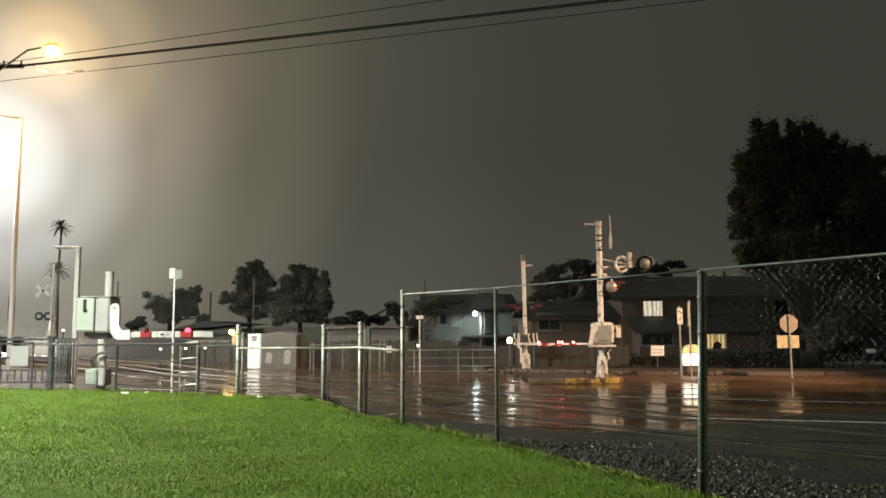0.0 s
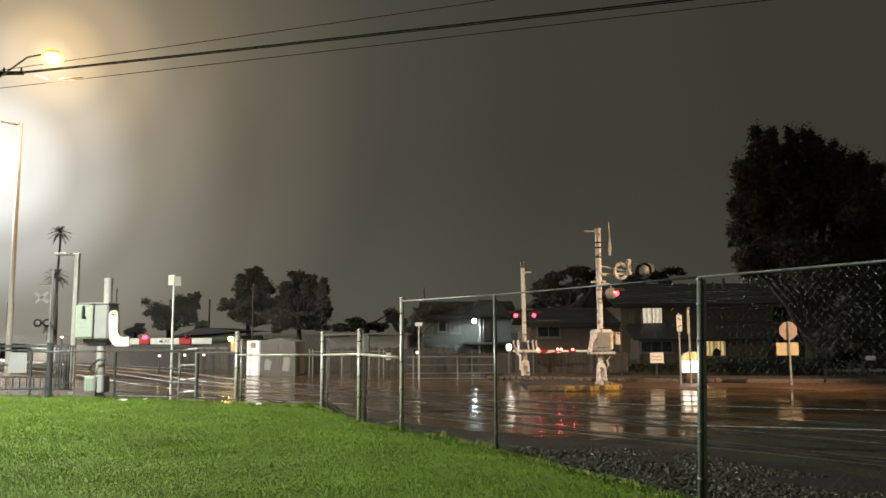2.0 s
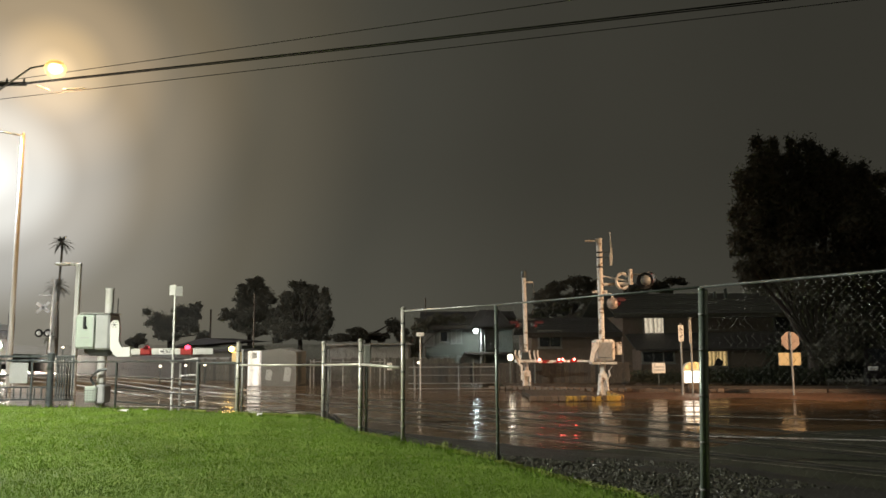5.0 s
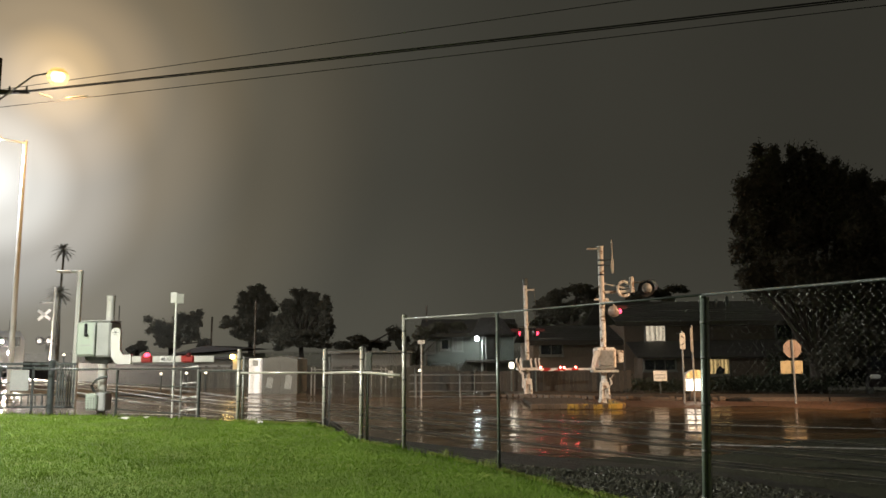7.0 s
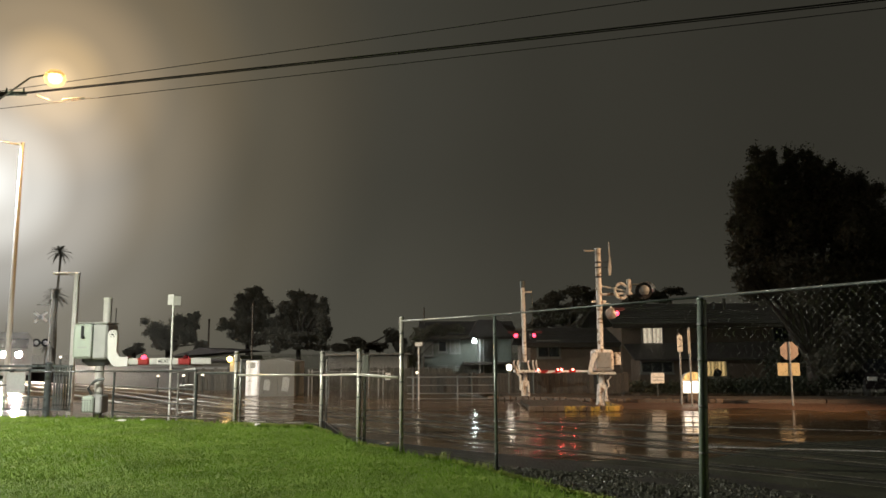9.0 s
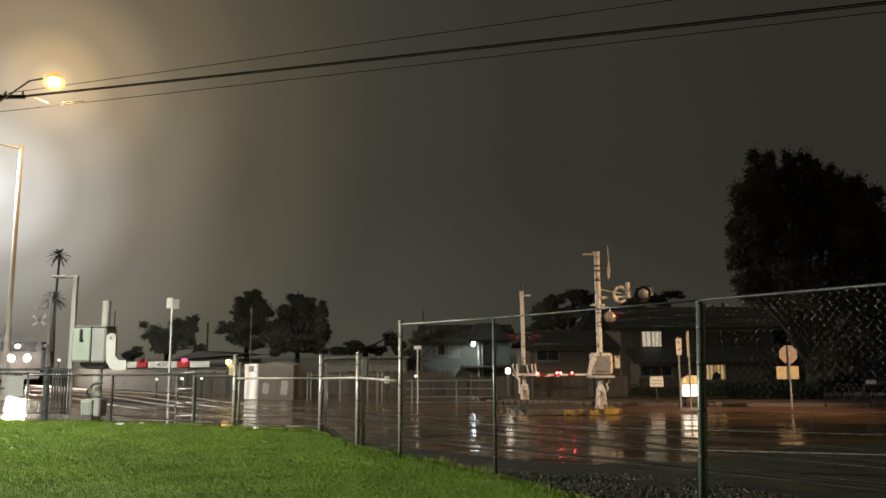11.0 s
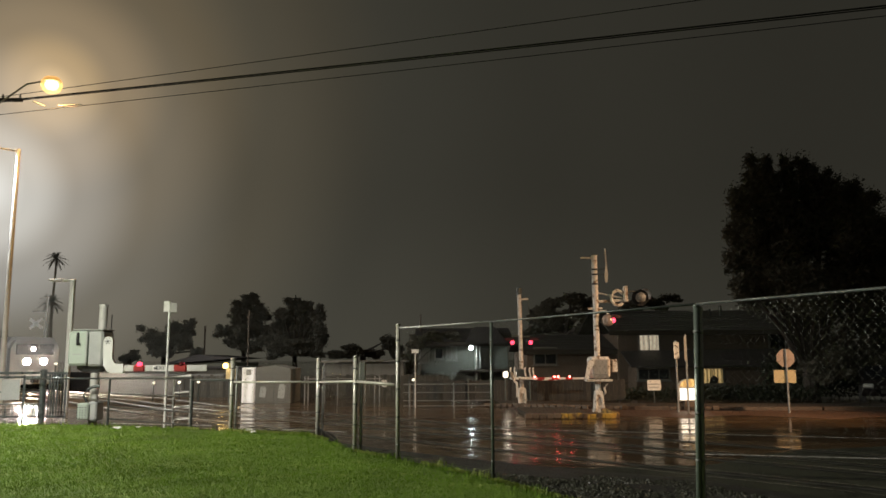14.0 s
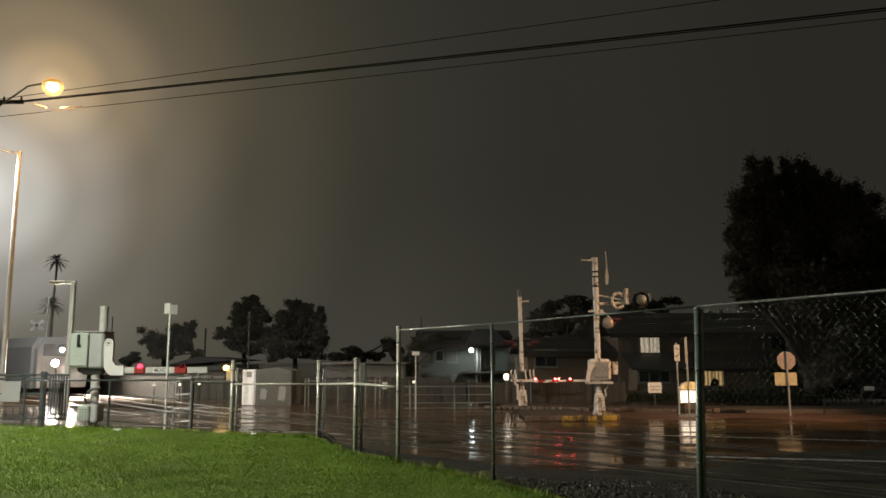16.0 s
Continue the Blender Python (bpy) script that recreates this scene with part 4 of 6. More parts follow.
def build_right_mast():
    Y = 25.0
    bx = 5.11
    g = thing("crossing_signal_mast", (bx, Y, 0), "white railway signal mast with cantilever lamps and lowered gate", "crossing signal", "crossing signals")
    zz = lambda p: 1.7 + (573.6 - p) * 0.01841
    k = 0.01841
    lattice_base(g, 0.62, 0.19, 0.12)
    part("mast", Shape().tube([(0, 0, 0.55), (0, 0, zz(393))], 0.095, 16), MAST, g)
    part("mast_cap", Shape().tube([(0, 0, zz(393)), (0, 0, zz(391))], 0.11, 16), MAST, g)
    part("top_bracket", Shape().box((-25 * k, -0.03, zz(397)), (0, 0.03, zz(394)), 0.01), MAST, g)
    for p in (415, 424, 441):
        part("clamp", Shape().tube([(0, 0, zz(p)), (0, 0, zz(p + 3))], 0.11, 12), BLACK, g)
    bell = part("bell_bracket", Shape().tube([(0.08, 0, zz(417)), (20 * k, -0.05, zz(415))], 0.012, 6), GALV_DARK, g)
    part("hanging_plate", Shape().prism([(18 * k, zz(440)), (21 * k, zz(440)), (23 * k, zz(425)), (21 * k, zz(408)), (20 * k, zz(380)), (18.6 * k, zz(380)), (19.5 * k, zz(408)), (17 * k, zz(425))], -0.09, -0.03), ALU, bell)
    part("bell_bracket", Shape().tube([(0.08, 0, zz(426)), (20 * k, -0.05, zz(426))], 0.012, 6), GALV_DARK, g)
    # cantilever arm with a brace, a side lamp pair and an end pillar
    part("cantilever", Shape().tube([(0, 0, zz(474)), (57 * k, -0.1, zz(472))], 0.05, 10), MAST, g)
    part("brace", Shape().tube([(0.05, 0, zz(458)), (48 * k, -0.1, zz(468))], 0.025, 8), MAST, g)
    part("pillar", Shape().box((49 * k, -0.22, zz(475)), (55 * k, 0.0, zz(447)), 0.02), MAST, g)
    part("cross_tube", Shape().tube([(42 * k, -0.12, zz(457)), (80 * k, -0.05, zz(456))], 0.025, 8), GALV_DARK, g)
    ring = Shape()
    pts = [(38 * k + 0.2 * math.cos(a), -0.12, zz(468) + 0.24 * math.sin(a)) for a in np.linspace(0.6, 5.6, 18)]
    part("hood_ring", ring.tube(pts, 0.05, 8), MAST, g)
    back = part("lamp_back", Shape().ball((79 * k, -0.12, zz(467)), 0.17, 0.14, 0.18, 16, 8), GALV_MID, g, "round back of a signal lamp")
    part("backplate", Shape().tube([(79 * k, -0.02, zz(467)), (79 * k, 0.02, zz(467))], 0.27, 22), BLACK, back)
    hood = Shape()
    n = 10
    vs = [(84 * k + 0.22 * math.cos(radians(a)), y, zz(464) + 0.22 * math.sin(radians(a))) for y in (-0.25, 0.1) for a in np.linspace(-30, 110, n + 1)]
    hood.add(vs, [(i, i + 1, i + n + 2, i + n + 1) for i in range(n)])
    part("hood", hood, ALU, back)
    flash_lens(back, pose(92 * k, 0.05, zz(471)), 0.03, 0)
    part("cross_arm", Shape().box((-14 * k, -0.04, zz(488)), (12 * k, 0.04, zz(484)), 0.01), MAST, g)
    # side lamp below the arm, turned to the road
    lamp_cone = part("lamp_housing", Shape().ball((20 * k, -0.08, zz(507)), 0.2, 0.17, 0.2, 14, 8), SIGN_BACK, g, "round back of a signal lamp")
    part("lamp_arm", Shape().tube([(0, 0, zz(489)), (19 * k, -0.04, zz(491)), (20 * k, -0.06, zz(498))], 0.03, 8), ALU, lamp_cone)
    vs = [(25 * k + u, -0.1 + 0.16 * math.cos(radians(a)), zz(506) + 0.16 * math.sin(radians(a))) for u in (0, 0.3) for a in np.linspace(20, 160, n + 1)]
    part("hood", Shape().add(vs, [(i, i + 1, i + n + 2, i + n + 1) for i in range(n)]), GLOW_TINTED_HOOD, lamp_cone)
    flash_lens(lamp_cone, pose(28 * k, -0.12, zz(507)), 0.095, 0)
    # mechanism box with its crank and the lowered arm
    box = part("mechanism_box", Shape().box((-16 * k, -0.32, zz(607)), (19 * k, 0.3, zz(570)), 0.07), MAST, g, "silver gate mechanism box")
    part("cover", Shape().box((-12 * k, -0.36, zz(602)), (14 * k, -0.31, zz(575)), 0.03), GALV, box)
    part("tray", Shape().box((-22 * k, -0.3, zz(613)), (22 * k, 0.2, zz(609)), 0.01), ALU, box)
    part("side_box", Shape().box((24 * k, -0.15, zz(597)), (33 * k, 0.15, zz(575)), 0.02), MAST, g)
    part("side_bracket", Shape().tube([(19 * k, 0, zz(585)), (26 * k, 0, zz(583))], 0.03, 8), GALV_DARK, g)
    crank = [(-27 * k, zz(609)), (-20 * k, zz(609)), (-17 * k, zz(592)), (-10 * k, zz(582)), (-10 * k, zz(574)), (-20 * k, zz(577)), (-23 * k, zz(590))]
    part("crank", Shape().prism(crank, -0.42, -0.33), MAST, g)
    arm = gate_arm(g, -118 * k, -24 * k, zz(607), -0.36, ((-108 * k, -96 * k), (-84 * k, -72 * k), (-60 * k, -48 * k)), 0.06)
    spark = Shape().ball((0, 0, 0), 0.036, 0.036, 0.036, 10, 6).mesh("arm_lamp", RED_SPARK)
    for p in (953, 987, 993, 1013):
        part("arm_lamp", spark, None, arm, "small red lit arm lamp", place=((p - 1066) * k, -0.40, zz(604)))
    part("knee", Shape().tube([(0.1, -0.1, zz(640)), (0.2, -0.15, zz(632)), (0.16, -0.15, zz(624)), (0.28, -0.15, zz(616))], 0.03, 8), MAST, g)


def build_far_mast():
    Y = 28.4
    k = 0.02091
    g = thing("crossing_signal_mast", (3.02, Y, 0), "slim white crossing signal mast with paired red lamps", "crossing signal", "crossing signals")
    zz = lambda p: 1.7 + (574.6 - p) * k
    lattice_base(g, 0.6, 0.15, 0.11)
    part("mast", Shape().tube([(0, 0, 0.5), (-2 * k, 0, zz(455))], 0.075, 12), MAST, g)
    part("mast_cap", Shape().tube([(-2 * k, 0, zz(462)), (-2 * k, 0, zz(450))], 0.095, 12), GALV_DARK, g)
    part("top_arm", Shape().box((-3 * k, -0.03, zz(471)), (14 * k, 0.03, zz(468)), 0.008), MAST, g)
    part("whip", Shape().tube([(13 * k, 0, zz(470)), (16 * k, 0, zz(500)), (12 * k, 0, zz(528))], 0.012, 5), GALV_DARK, g)
    part("cross_arm", Shape().box((-17 * k, -0.04, zz(537)), (15 * k, 0.04, zz(534)), 0.01), GALV_DARK, g)
    for s in (-1, 1):
        h = part("lamp_housing", Shape().ball((s * 13 * k, -0.06, zz(546)), 0.12, 0.12, 0.15, 12, 7), BLACK, g)
        n = 10
        vs = [(s * 15 * k + s * u, -0.1 + 0.16 * math.cos(radians(a)), zz(545) + 0.15 * math.sin(radians(a))) for u in (0, 0.3) for a in np.linspace(25, 165, n + 1)]
        part("hood", Shape().add(vs, [(i, i + 1, i + n + 2, i + n + 1) for i in range(n)]), GLOW_TINTED_HOOD, h)
        flash_lens(h, pose(s * 15.5 * k, -0.12, zz(546)), 0.085, 0)
    part("tray", Shape().box((-20 * k, -0.3, zz(610)), (22 * k, 0.25, zz(606)), 0.01), MAST, g)
    for x in (-19, -12, 6, 14, 20):
        part("bracket", Shape().tube([(x * k, -0.28, zz(607)), (x * k - 0.05, -0.28, zz(593)), (x * k - 0.02, -0.2, zz(590))], 0.03, 6), MAST, g)
    part("box", Shape().box((-10 * k, -0.2, zz(605)), (12 * k, 0.2, zz(592)), 0.03), GALV_DARK, g)
    part("counterweight", Shape().box((-12 * k, -0.36, zz(640)), (-8.5 * k, -0.28, zz(614)), 0.02), MAST, g)
    part("lever", Shape().tube([(-19 * k, -0.3, zz(598)), (-15 * k, -0.32, zz(612)), (-10 * k, -0.32, zz(616))], 0.045, 8), MAST, g)
    arm = gate_arm(g, 20 * k, 60 * k, zz(609), -0.28, ((24 * k, 34 * k), (44 * k, 54 * k)), 0.09)


def build_cross_buck():
    Y = 48.5
    k = 0.03571
    g = thing("crossbuck_mast", (-24.74, Y, 0), "slim crossing mast with white crossbuck and dark lamps", "crossing signal", "crossing signals")
    zz = lambda p: 1.7 + (580 - p) * k
    part("mast", Shape().tube([(0, 0, 0), (2 * k, 0, zz(468))], 0.07, 10), ALU, g)
    part("mast_cap", Shape().tube([(2 * k, 0, zz(472)), (2 * k, 0, zz(466))], 0.1, 10), ALU, g)
    part("top_arm", Shape().box((-24 * k, -0.04, zz(494)), (2 * k, 0.04, zz(492)), 0.01), ALU, g)
    for s in (35, -40):
        part("crossbuck_blade", Shape().box((-0.5, -0.03, -0.09), (0.5, -0.01, 0.09), 0.005), WHITE, g, place=pose(-14 * k, -0.1, zz(515), 0, s, 0))
    for x in (-20, -4):
        h = part("lamp", Shape().tube([(x * k, -0.05, zz(560)), (x * k, 0.0, zz(560))], 0.26, 16), BLACK, g)
        part("lamp_face", Shape().ball((x * k, -0.06, zz(560)), 0.15, 0.06, 0.15, 12, 6), GREY_BOX, h)
    part("cross_arm", Shape().box((-20 * k, -0.03, zz(562)), (2 * k, 0.03, zz(558)), 0.01), BLACK, g)


build_left_gate()
build_right_mast()
build_far_mast()
build_cross_buck()


# ---------------------------------------------------------------- poles, lamps and wires
def build_lamps():
    # sodium lamp on its utility pole
    px, py = -18.14, 30.0
    u = thing("utility_pole", (px, py, 0), "tall wooden utility pole with cross-arm and insulators", "utility pole")
    part("shaft", Shape().tube([(0, 0, 0), (0, 0, 13.6)], 0.17, 12, 0.11), POLE_WOOD, u)
    part("cross_arm", Shape().box((-1.3, -0.06, 12.1), (1.3, 0.06, 12.25), 0.015), POLE_WOOD, u)
    ins = Shape().tube([(0, 0, 0), (0, 0, 0.16)], 0.05, 10, 0.03).mesh("insulator", GALV)
    for x in (-1.2, -0.5, 0.5, 1.2):
        part("insulator", ins, None, u, place=(x, 0, 12.25))
    sx, sz = -14.92, 12.26
    s = thing("street_lamp", (px, py, 0), "glowing orange sodium street lamp on a bracket arm", "street lamp")
    part("bracket_arm", Shape().tube([(0.1, -0.1, sz - 0.5), ((sx - px) * 0.6, -0.9, sz + 0.25), (sx - px, 28.5 - py, sz + 0.2)], 0.035, 8), GALV, s)
    part("lamp_hood", Shape().ball((sx - px, 28.5 - py, sz + 0.12), 0.32, 0.26, 0.16, 16, 6, low=0.0), GALV, s)
    part("globe", Shape().ball((sx - px, 28.5 - py, sz), 0.40, 0.34, 0.36, 18, 10), LAMP_SODIUM, s, "glowing orange glass globe")
    part("burner", Shape().ball((sx - px, 28.5 - py, sz), 0.25, 0.22, 0.22, 16, 8), LAMP_BURNER, s, "white-hot burner inside the globe")
    # two unattached bars in the shape of glints below the lamp
    part("glint_streak", Shape().tube([(-14.56 - px, 28.5 - py, 11.41), (-13.72 - px, 28.5 - py, 11.47)], 0.025, 6), GALV, s)
    part("glint_streak", Shape().tube([(-15.6 - px, 28.5 - py, 11.59), (-15.1 - px, 28.5 - py, 11.41)], 0.025, 6), GALV, s)
    # tall white lamp
    lx, ly = -17.4, 31.0
    hx, hz = -18.6, 10.4
    l = thing("street_lamp", (lx, ly, 0), "tall steel street lamp with bright white head", "street lamp")
    part("shaft", Shape().tube([(0, 0, 0), (0, 0, hz)], 0.11, 12, 0.075), ALU, l)
    part("arm", Shape().tube([(0, 0, hz - 0.1), (hx - lx, -0.3, hz + 0.08)], 0.04, 8), ALU, l)
    part("head", Shape().box((hx - lx - 0.4, -0.5, hz + 0.02), (hx - lx + 0.35, -0.2, hz + 0.12), 0.03), ALU, l)
    part("led_panel", Shape().box((hx - lx - 0.36, -0.47, hz - 0.03), (hx - lx + 0.30, -0.23, hz + 0.02), 0.01), LAMP_COOL, l)
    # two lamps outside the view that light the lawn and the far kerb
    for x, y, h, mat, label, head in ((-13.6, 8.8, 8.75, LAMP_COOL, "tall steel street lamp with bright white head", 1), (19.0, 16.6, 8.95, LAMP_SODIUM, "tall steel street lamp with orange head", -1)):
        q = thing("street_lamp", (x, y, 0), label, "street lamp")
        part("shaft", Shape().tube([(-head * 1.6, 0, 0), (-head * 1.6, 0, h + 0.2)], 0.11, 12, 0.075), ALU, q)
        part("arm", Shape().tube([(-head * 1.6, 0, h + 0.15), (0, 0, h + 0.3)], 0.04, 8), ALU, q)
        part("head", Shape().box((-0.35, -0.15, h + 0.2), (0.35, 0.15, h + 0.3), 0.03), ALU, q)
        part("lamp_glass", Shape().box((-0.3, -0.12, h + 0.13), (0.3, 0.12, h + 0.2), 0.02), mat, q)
    # lower station lamp post
    p = thing("lamp_post", (-13.08, 27.4, 0), "pale painted lamp post with flat lamp arm", "street lamp")
    top = 4.58
    part("shaft", Shape().box((-0.08, -0.08, 0), (0.08, 0.08, top), 0.02), WHITE, p)
    part("arm", Shape().box((-0.78, -0.05, top - 0.08), (0.1, 0.05, top + 0.02), 0.015), ALU, p)
    part("lamp_head", Shape().box((-0.82, -0.14, top - 0.05), (-0.3, 0.14, top + 0.02), 0.02), WHITE, p)
    # wires to a pole outside the view
    b = thing("utility_pole", (47.0, 11.6, 0), "tall wooden utility pole carrying overhead wires", "utility pole")
    part("shaft", Shape().tube([(0, 0, 0), (0, 0, 13.2)], 0.16, 12, 0.11), POLE_WOOD, b)
    part("cross_arm", Shape().box((-0.06, -1.2, 12.2), (0.06, 1.2, 12.35), 0.015), POLE_WOOD, b)
    A, B = Vector((-18.36, 30, 12.25)), Vector((46.9, 11.6, 12.3))
    for dz0, dz1, r, sag, side in ((-0.18, -0.20, 0.026, 0.2, 0.0), (-0.23, -0.29, 0.02, 0.2, 0.0), (-0.03, 1.45, 0.013, 0.1, 0.0), (-0.76, -0.44, 0.013, 0.1, 0.0)):
        pts = []
        for i in range(41):
            t = i / 40
            q = A.lerp(B, t) + Vector((0, side, dz0 + (dz1 - dz0) * t - 4 * sag * t * (1 - t)))
            pts.append(q)
        w = part("overhead_wire", Shape().tube(pts, r, 6), CABLE)
        tagged(w, "black overhead cable sagging between wooden poles", "cable", "overhead wires")


def small_sign(name, x, y, z0, z1, plates, label, pole_r=0.028, pole_mat=GALV, group=""):
    """A pole with plates: (dx, z centre, width, height, material, turn)."""
    s = thing(name, (x, y, 0), label, "sign", group)
    part("pole", Shape().tube([(0, 0, z0), (0, 0, z1)], pole_r, 10), pole_mat, s)
    for dx, zc, w, h, mat, turn in plates:
        part("plate", Shape().box((-w / 2, -0.012, -h / 2), (w / 2, 0.0, h / 2), 0.004), mat, s, place=pose(dx, -pole_r - 0.004, zc, 0, 0, turn))
    return s


def build_signs():
    k = 0.01473
    small_sign("sign_post", -7.0, 20.0, 0, 3.22,
               ((-0.06, 3.09, 0.2, 0.27, ALU, -25), (0.1, 3.06, 0.19, 0.25, ALU, 30)), "galvanised pole with two small blank sign plates", pole_mat=WHITE)
    y = 24.8
    a = small_sign("road_sign", 7.6, y, 0, 2.27, ((0, 1.95, 0.19, 0.52, ALU, 10),), "narrow white sign with dark strokes on a pole")
    for zc, rr in ((2.08, 40), (1.86, -35)):
        part("dark_stroke", Shape().box((-0.06, -0.052, -0.015), (0.06, -0.048, 0.015)), BLACK, a, place=pose(0, 0, zc, 0, rr, 10))
    small_sign("road_sign", 7.73, 24.2, 0, 2.44, ((-0.03, 1.99, 0.13, 0.75, GALV, 35),), "narrow sign on a galvanised pole, edge on")
    s = small_sign("stop_sign", 10.9, 24.3, 0, 1.98, (), "back of an octagonal stop sign above a yellow plate")
    zc = 1.69
    part("octagon_plate", Shape().prism([(x, z + zc) for x, z in octagon(0.30)], 0.03, 0.045), SIGN_BACK, s, "bare metal back of the octagon")
    part("yellow_plate", Shape().box((-0.40, 0.035, 0.92), (0.30, 0.05, 1.32), 0.005), YELLOW_SIGN, s, "warm yellow rectangular plate")
    bp = 0.56
    n = thing("notice_board", (7.72, 27.95, 0), "small white notice on the dark fence", "sign")
    part("plate", Shape().box((-0.24, -0.03, 0.56), (0.24, 0.0, 0.93), 0.004), WHITE, n)
    part("post", Shape().tube([(0, 0.03, 0), (0, 0.03, bp + 0.35)], 0.025, 8), GALV_DARK, n)
    for i, zf in enumerate((0.3, 0.6)):
        part("writing_bar", Shape().box((-0.18, -0.036, 0.56 + 0.37 * zf - 0.02), (0.18, -0.031, 0.56 + 0.37 * zf + 0.02)), GREY_BOX, n)
    p = small_sign("street_name_post", -0.85, 27.6, 0, 2.03, ((0, 1.99, 0.26, 0.13, WHITE, 0),), "thin pole with a small white sign plate", 0.024, ALU)
    # lit arched sign by the far kerb
    e = thing("lit_arched_sign", (8.25, 25.6, 0), "glowing white sign box with arched top", "lit sign")
    z0, z1 = 0.32, 0.76
    w = 0.35
    arch = [(-w, z0), (w, z0), (w, z1)] + [(w * math.cos(radians(a)), z1 + 0.26 * math.sin(radians(a))) for a in range(15, 180, 15)] + [(-w, z1)]
    part("box", Shape().prism([(x * 1.06, z) for x, z in arch], 0.0, 0.2), ALU, e)
    part("lit_face", Shape().prism([(-w * 0.95, z0 + 0.03), (w * 0.95, z0 + 0.03), (w * 0.95, z1 - 0.05), (-w * 0.95, z1 - 0.05)], -0.02, 0.0), SIGN_GLOW, e, "brightly lit lower face")
    part("upper_face", Shape().prism([(x * 0.95, z) for x, z in arch[2:]], -0.016, 0.0), LIT_YELLOW, e, "dim yellowish arched top")
    part("stand", Shape().box((-0.2, 0.03, 0.1), (0.2, 0.15, z0), 0.02), CONCRETE, e)


build_lamps()
build_signs()


# ---------------------------------------------------------------- far side of the road
def build_far_kerb():
    s = Shape()
    pts = [(2.2, 28.3), (6.5, 26.0), (9.0, 25.6), (30, 24.0), (60, 22.5)]
    for a, b in zip(pts, pts[1:]):
        n = 6
        for i in range(n):
            p, q = Vector(a).lerp(Vector(b), i / n), Vector(a).lerp(Vector(b), (i + 0.985) / n)
            s.add([(p.x, p.y, 0), (q.x, q.y, 0), (q.x, q.y + 0.15, 0), (p.x, p.y + 0.15, 0),
                   (p.x, p.y + 0.02, 0.12), (q.x, q.y + 0.02, 0.12), (q.x, q.y + 0.15, 0.12), (p.x, p.y + 0.15, 0.12)],
                  [(0, 1, 5, 4), (1, 2, 6, 5), (2, 3, 7, 6), (3, 0, 4, 7), (4, 5, 6, 7)])
    tagged(part("kerb", s, KERB), "wet concrete kerb along the far side of the road", "kerb", kind="structure")
    edging = thing("stone_edging", (0, 0, 0), "row of pale worn edging stones behind the island", "kerb", kind="structure")
    forms = [Shape().box((0.0, 0, 0), (n, 0.17, h), 0.03).mesh("edging_stone", CONCRETE) for n, h in ((0.205, 0.13), (0.215, 0.15), (0.19, 0.12))]
    rng = random.Random(3)
    for a, b in (((1.6, 28.1), (5.2, 26.35)), ((5.2, 26.35), (9.2, 25.45))):
        a, b = Vector((*a, 0)), Vector((*b, 0))
        d, turn = (b - a).normalized(), math.degrees(math.atan2(b.y - a.y, b.x - a.x))
        for i in range(int((b - a).length / 0.225)):
            q = a + d * 0.225 * i
            part("edging_stone", rng.choice(forms), None, edging, place=pose(q.x, q.y, 0, rng.uniform(-2, 2), 0, turn + rng.uniform(-2, 2)))
    w = Shape()
    for a, b in zip(pts, pts[1:]):
        w.add([(a[0], a[1] + 0.15, 0.115), (b[0], b[1] + 0.15, 0.115), (b[0], b[1] + 1.9, 0.125), (a[0], a[1] + 1.9, 0.125)], [(0, 1, 2, 3)])
    tagged(part("pavement", w, WET_PAVING), "dark wet pavement behind the kerb", "pavement", kind="structure")
    # strip in the shape of the orange lamp's light along the kerb
    lane, edge = Shape(), []
    for i in range(61):
        x = 2.5 + 57.5 * i / 60
        y = float(np.interp(x, [p[0] for p in pts], [p[1] for p in pts]))
        edge.append([(x, y + 0.02, 0.004), (x, y - 3.0 - 1.6 * noise.noise(Vector((x * 0.5, 3, 1))) - 0.5 * noise.noise(Vector((x * 2.1, 8, 1))), 0.004)])
    for u, v in zip(edge, edge[1:]):
        lane.add([u[1], v[1], v[0], u[0]], [(0, 1, 2, 3)])
    tagged(part("road_edge", lane, LAMPLIT_LANE), "asphalt strip beside the far kerb, coloured as under orange lamplight", "road", kind="structure")
    isl = thing("traffic_island", (0, 0, 0), "low concrete island with worn yellow painted nose", "traffic island", kind="structure")
    x0, x1, y0, y1 = 2.45, 4.95, 22.35, 25.7
    part("body", Shape().box((x0 + 0.1, y0 + 0.13, 0), (x1 - 0.55, y1, 0.135), 0.02), WET_PAVING, isl)
    stone = Shape().box((-0.101, 0, 0), (0.101, 0.16, 0.15), 0.02)
    plain, painted = stone.mesh("kerb_stone", CONCRETE), stone.mesh("kerb_stone", YELLOW_PAINT)
    n = 12
    for i in range(n):
        x = x0 + 0.10 + 0.208 * i
        part("kerb_stone", painted if i > 4 else plain, None, isl, place=pose(x, y0 + 0.012 * math.sin(3.1 * i), 0.006 * math.sin(2 * i), 0, 0, 0.8 * math.sin(5 * i)))
    for k in range(12):
        a = min(90, 20 + 24 * k)
        part("kerb_stone", painted, None, isl, place=pose(x1 + (0.06, 0.19, 0.27, 0.30)[min(k, 3)], y0 + 0.06 + 0.15 * min(k, 3) + 0.208 * max(0, k - 3), 0, 0, 0, a))


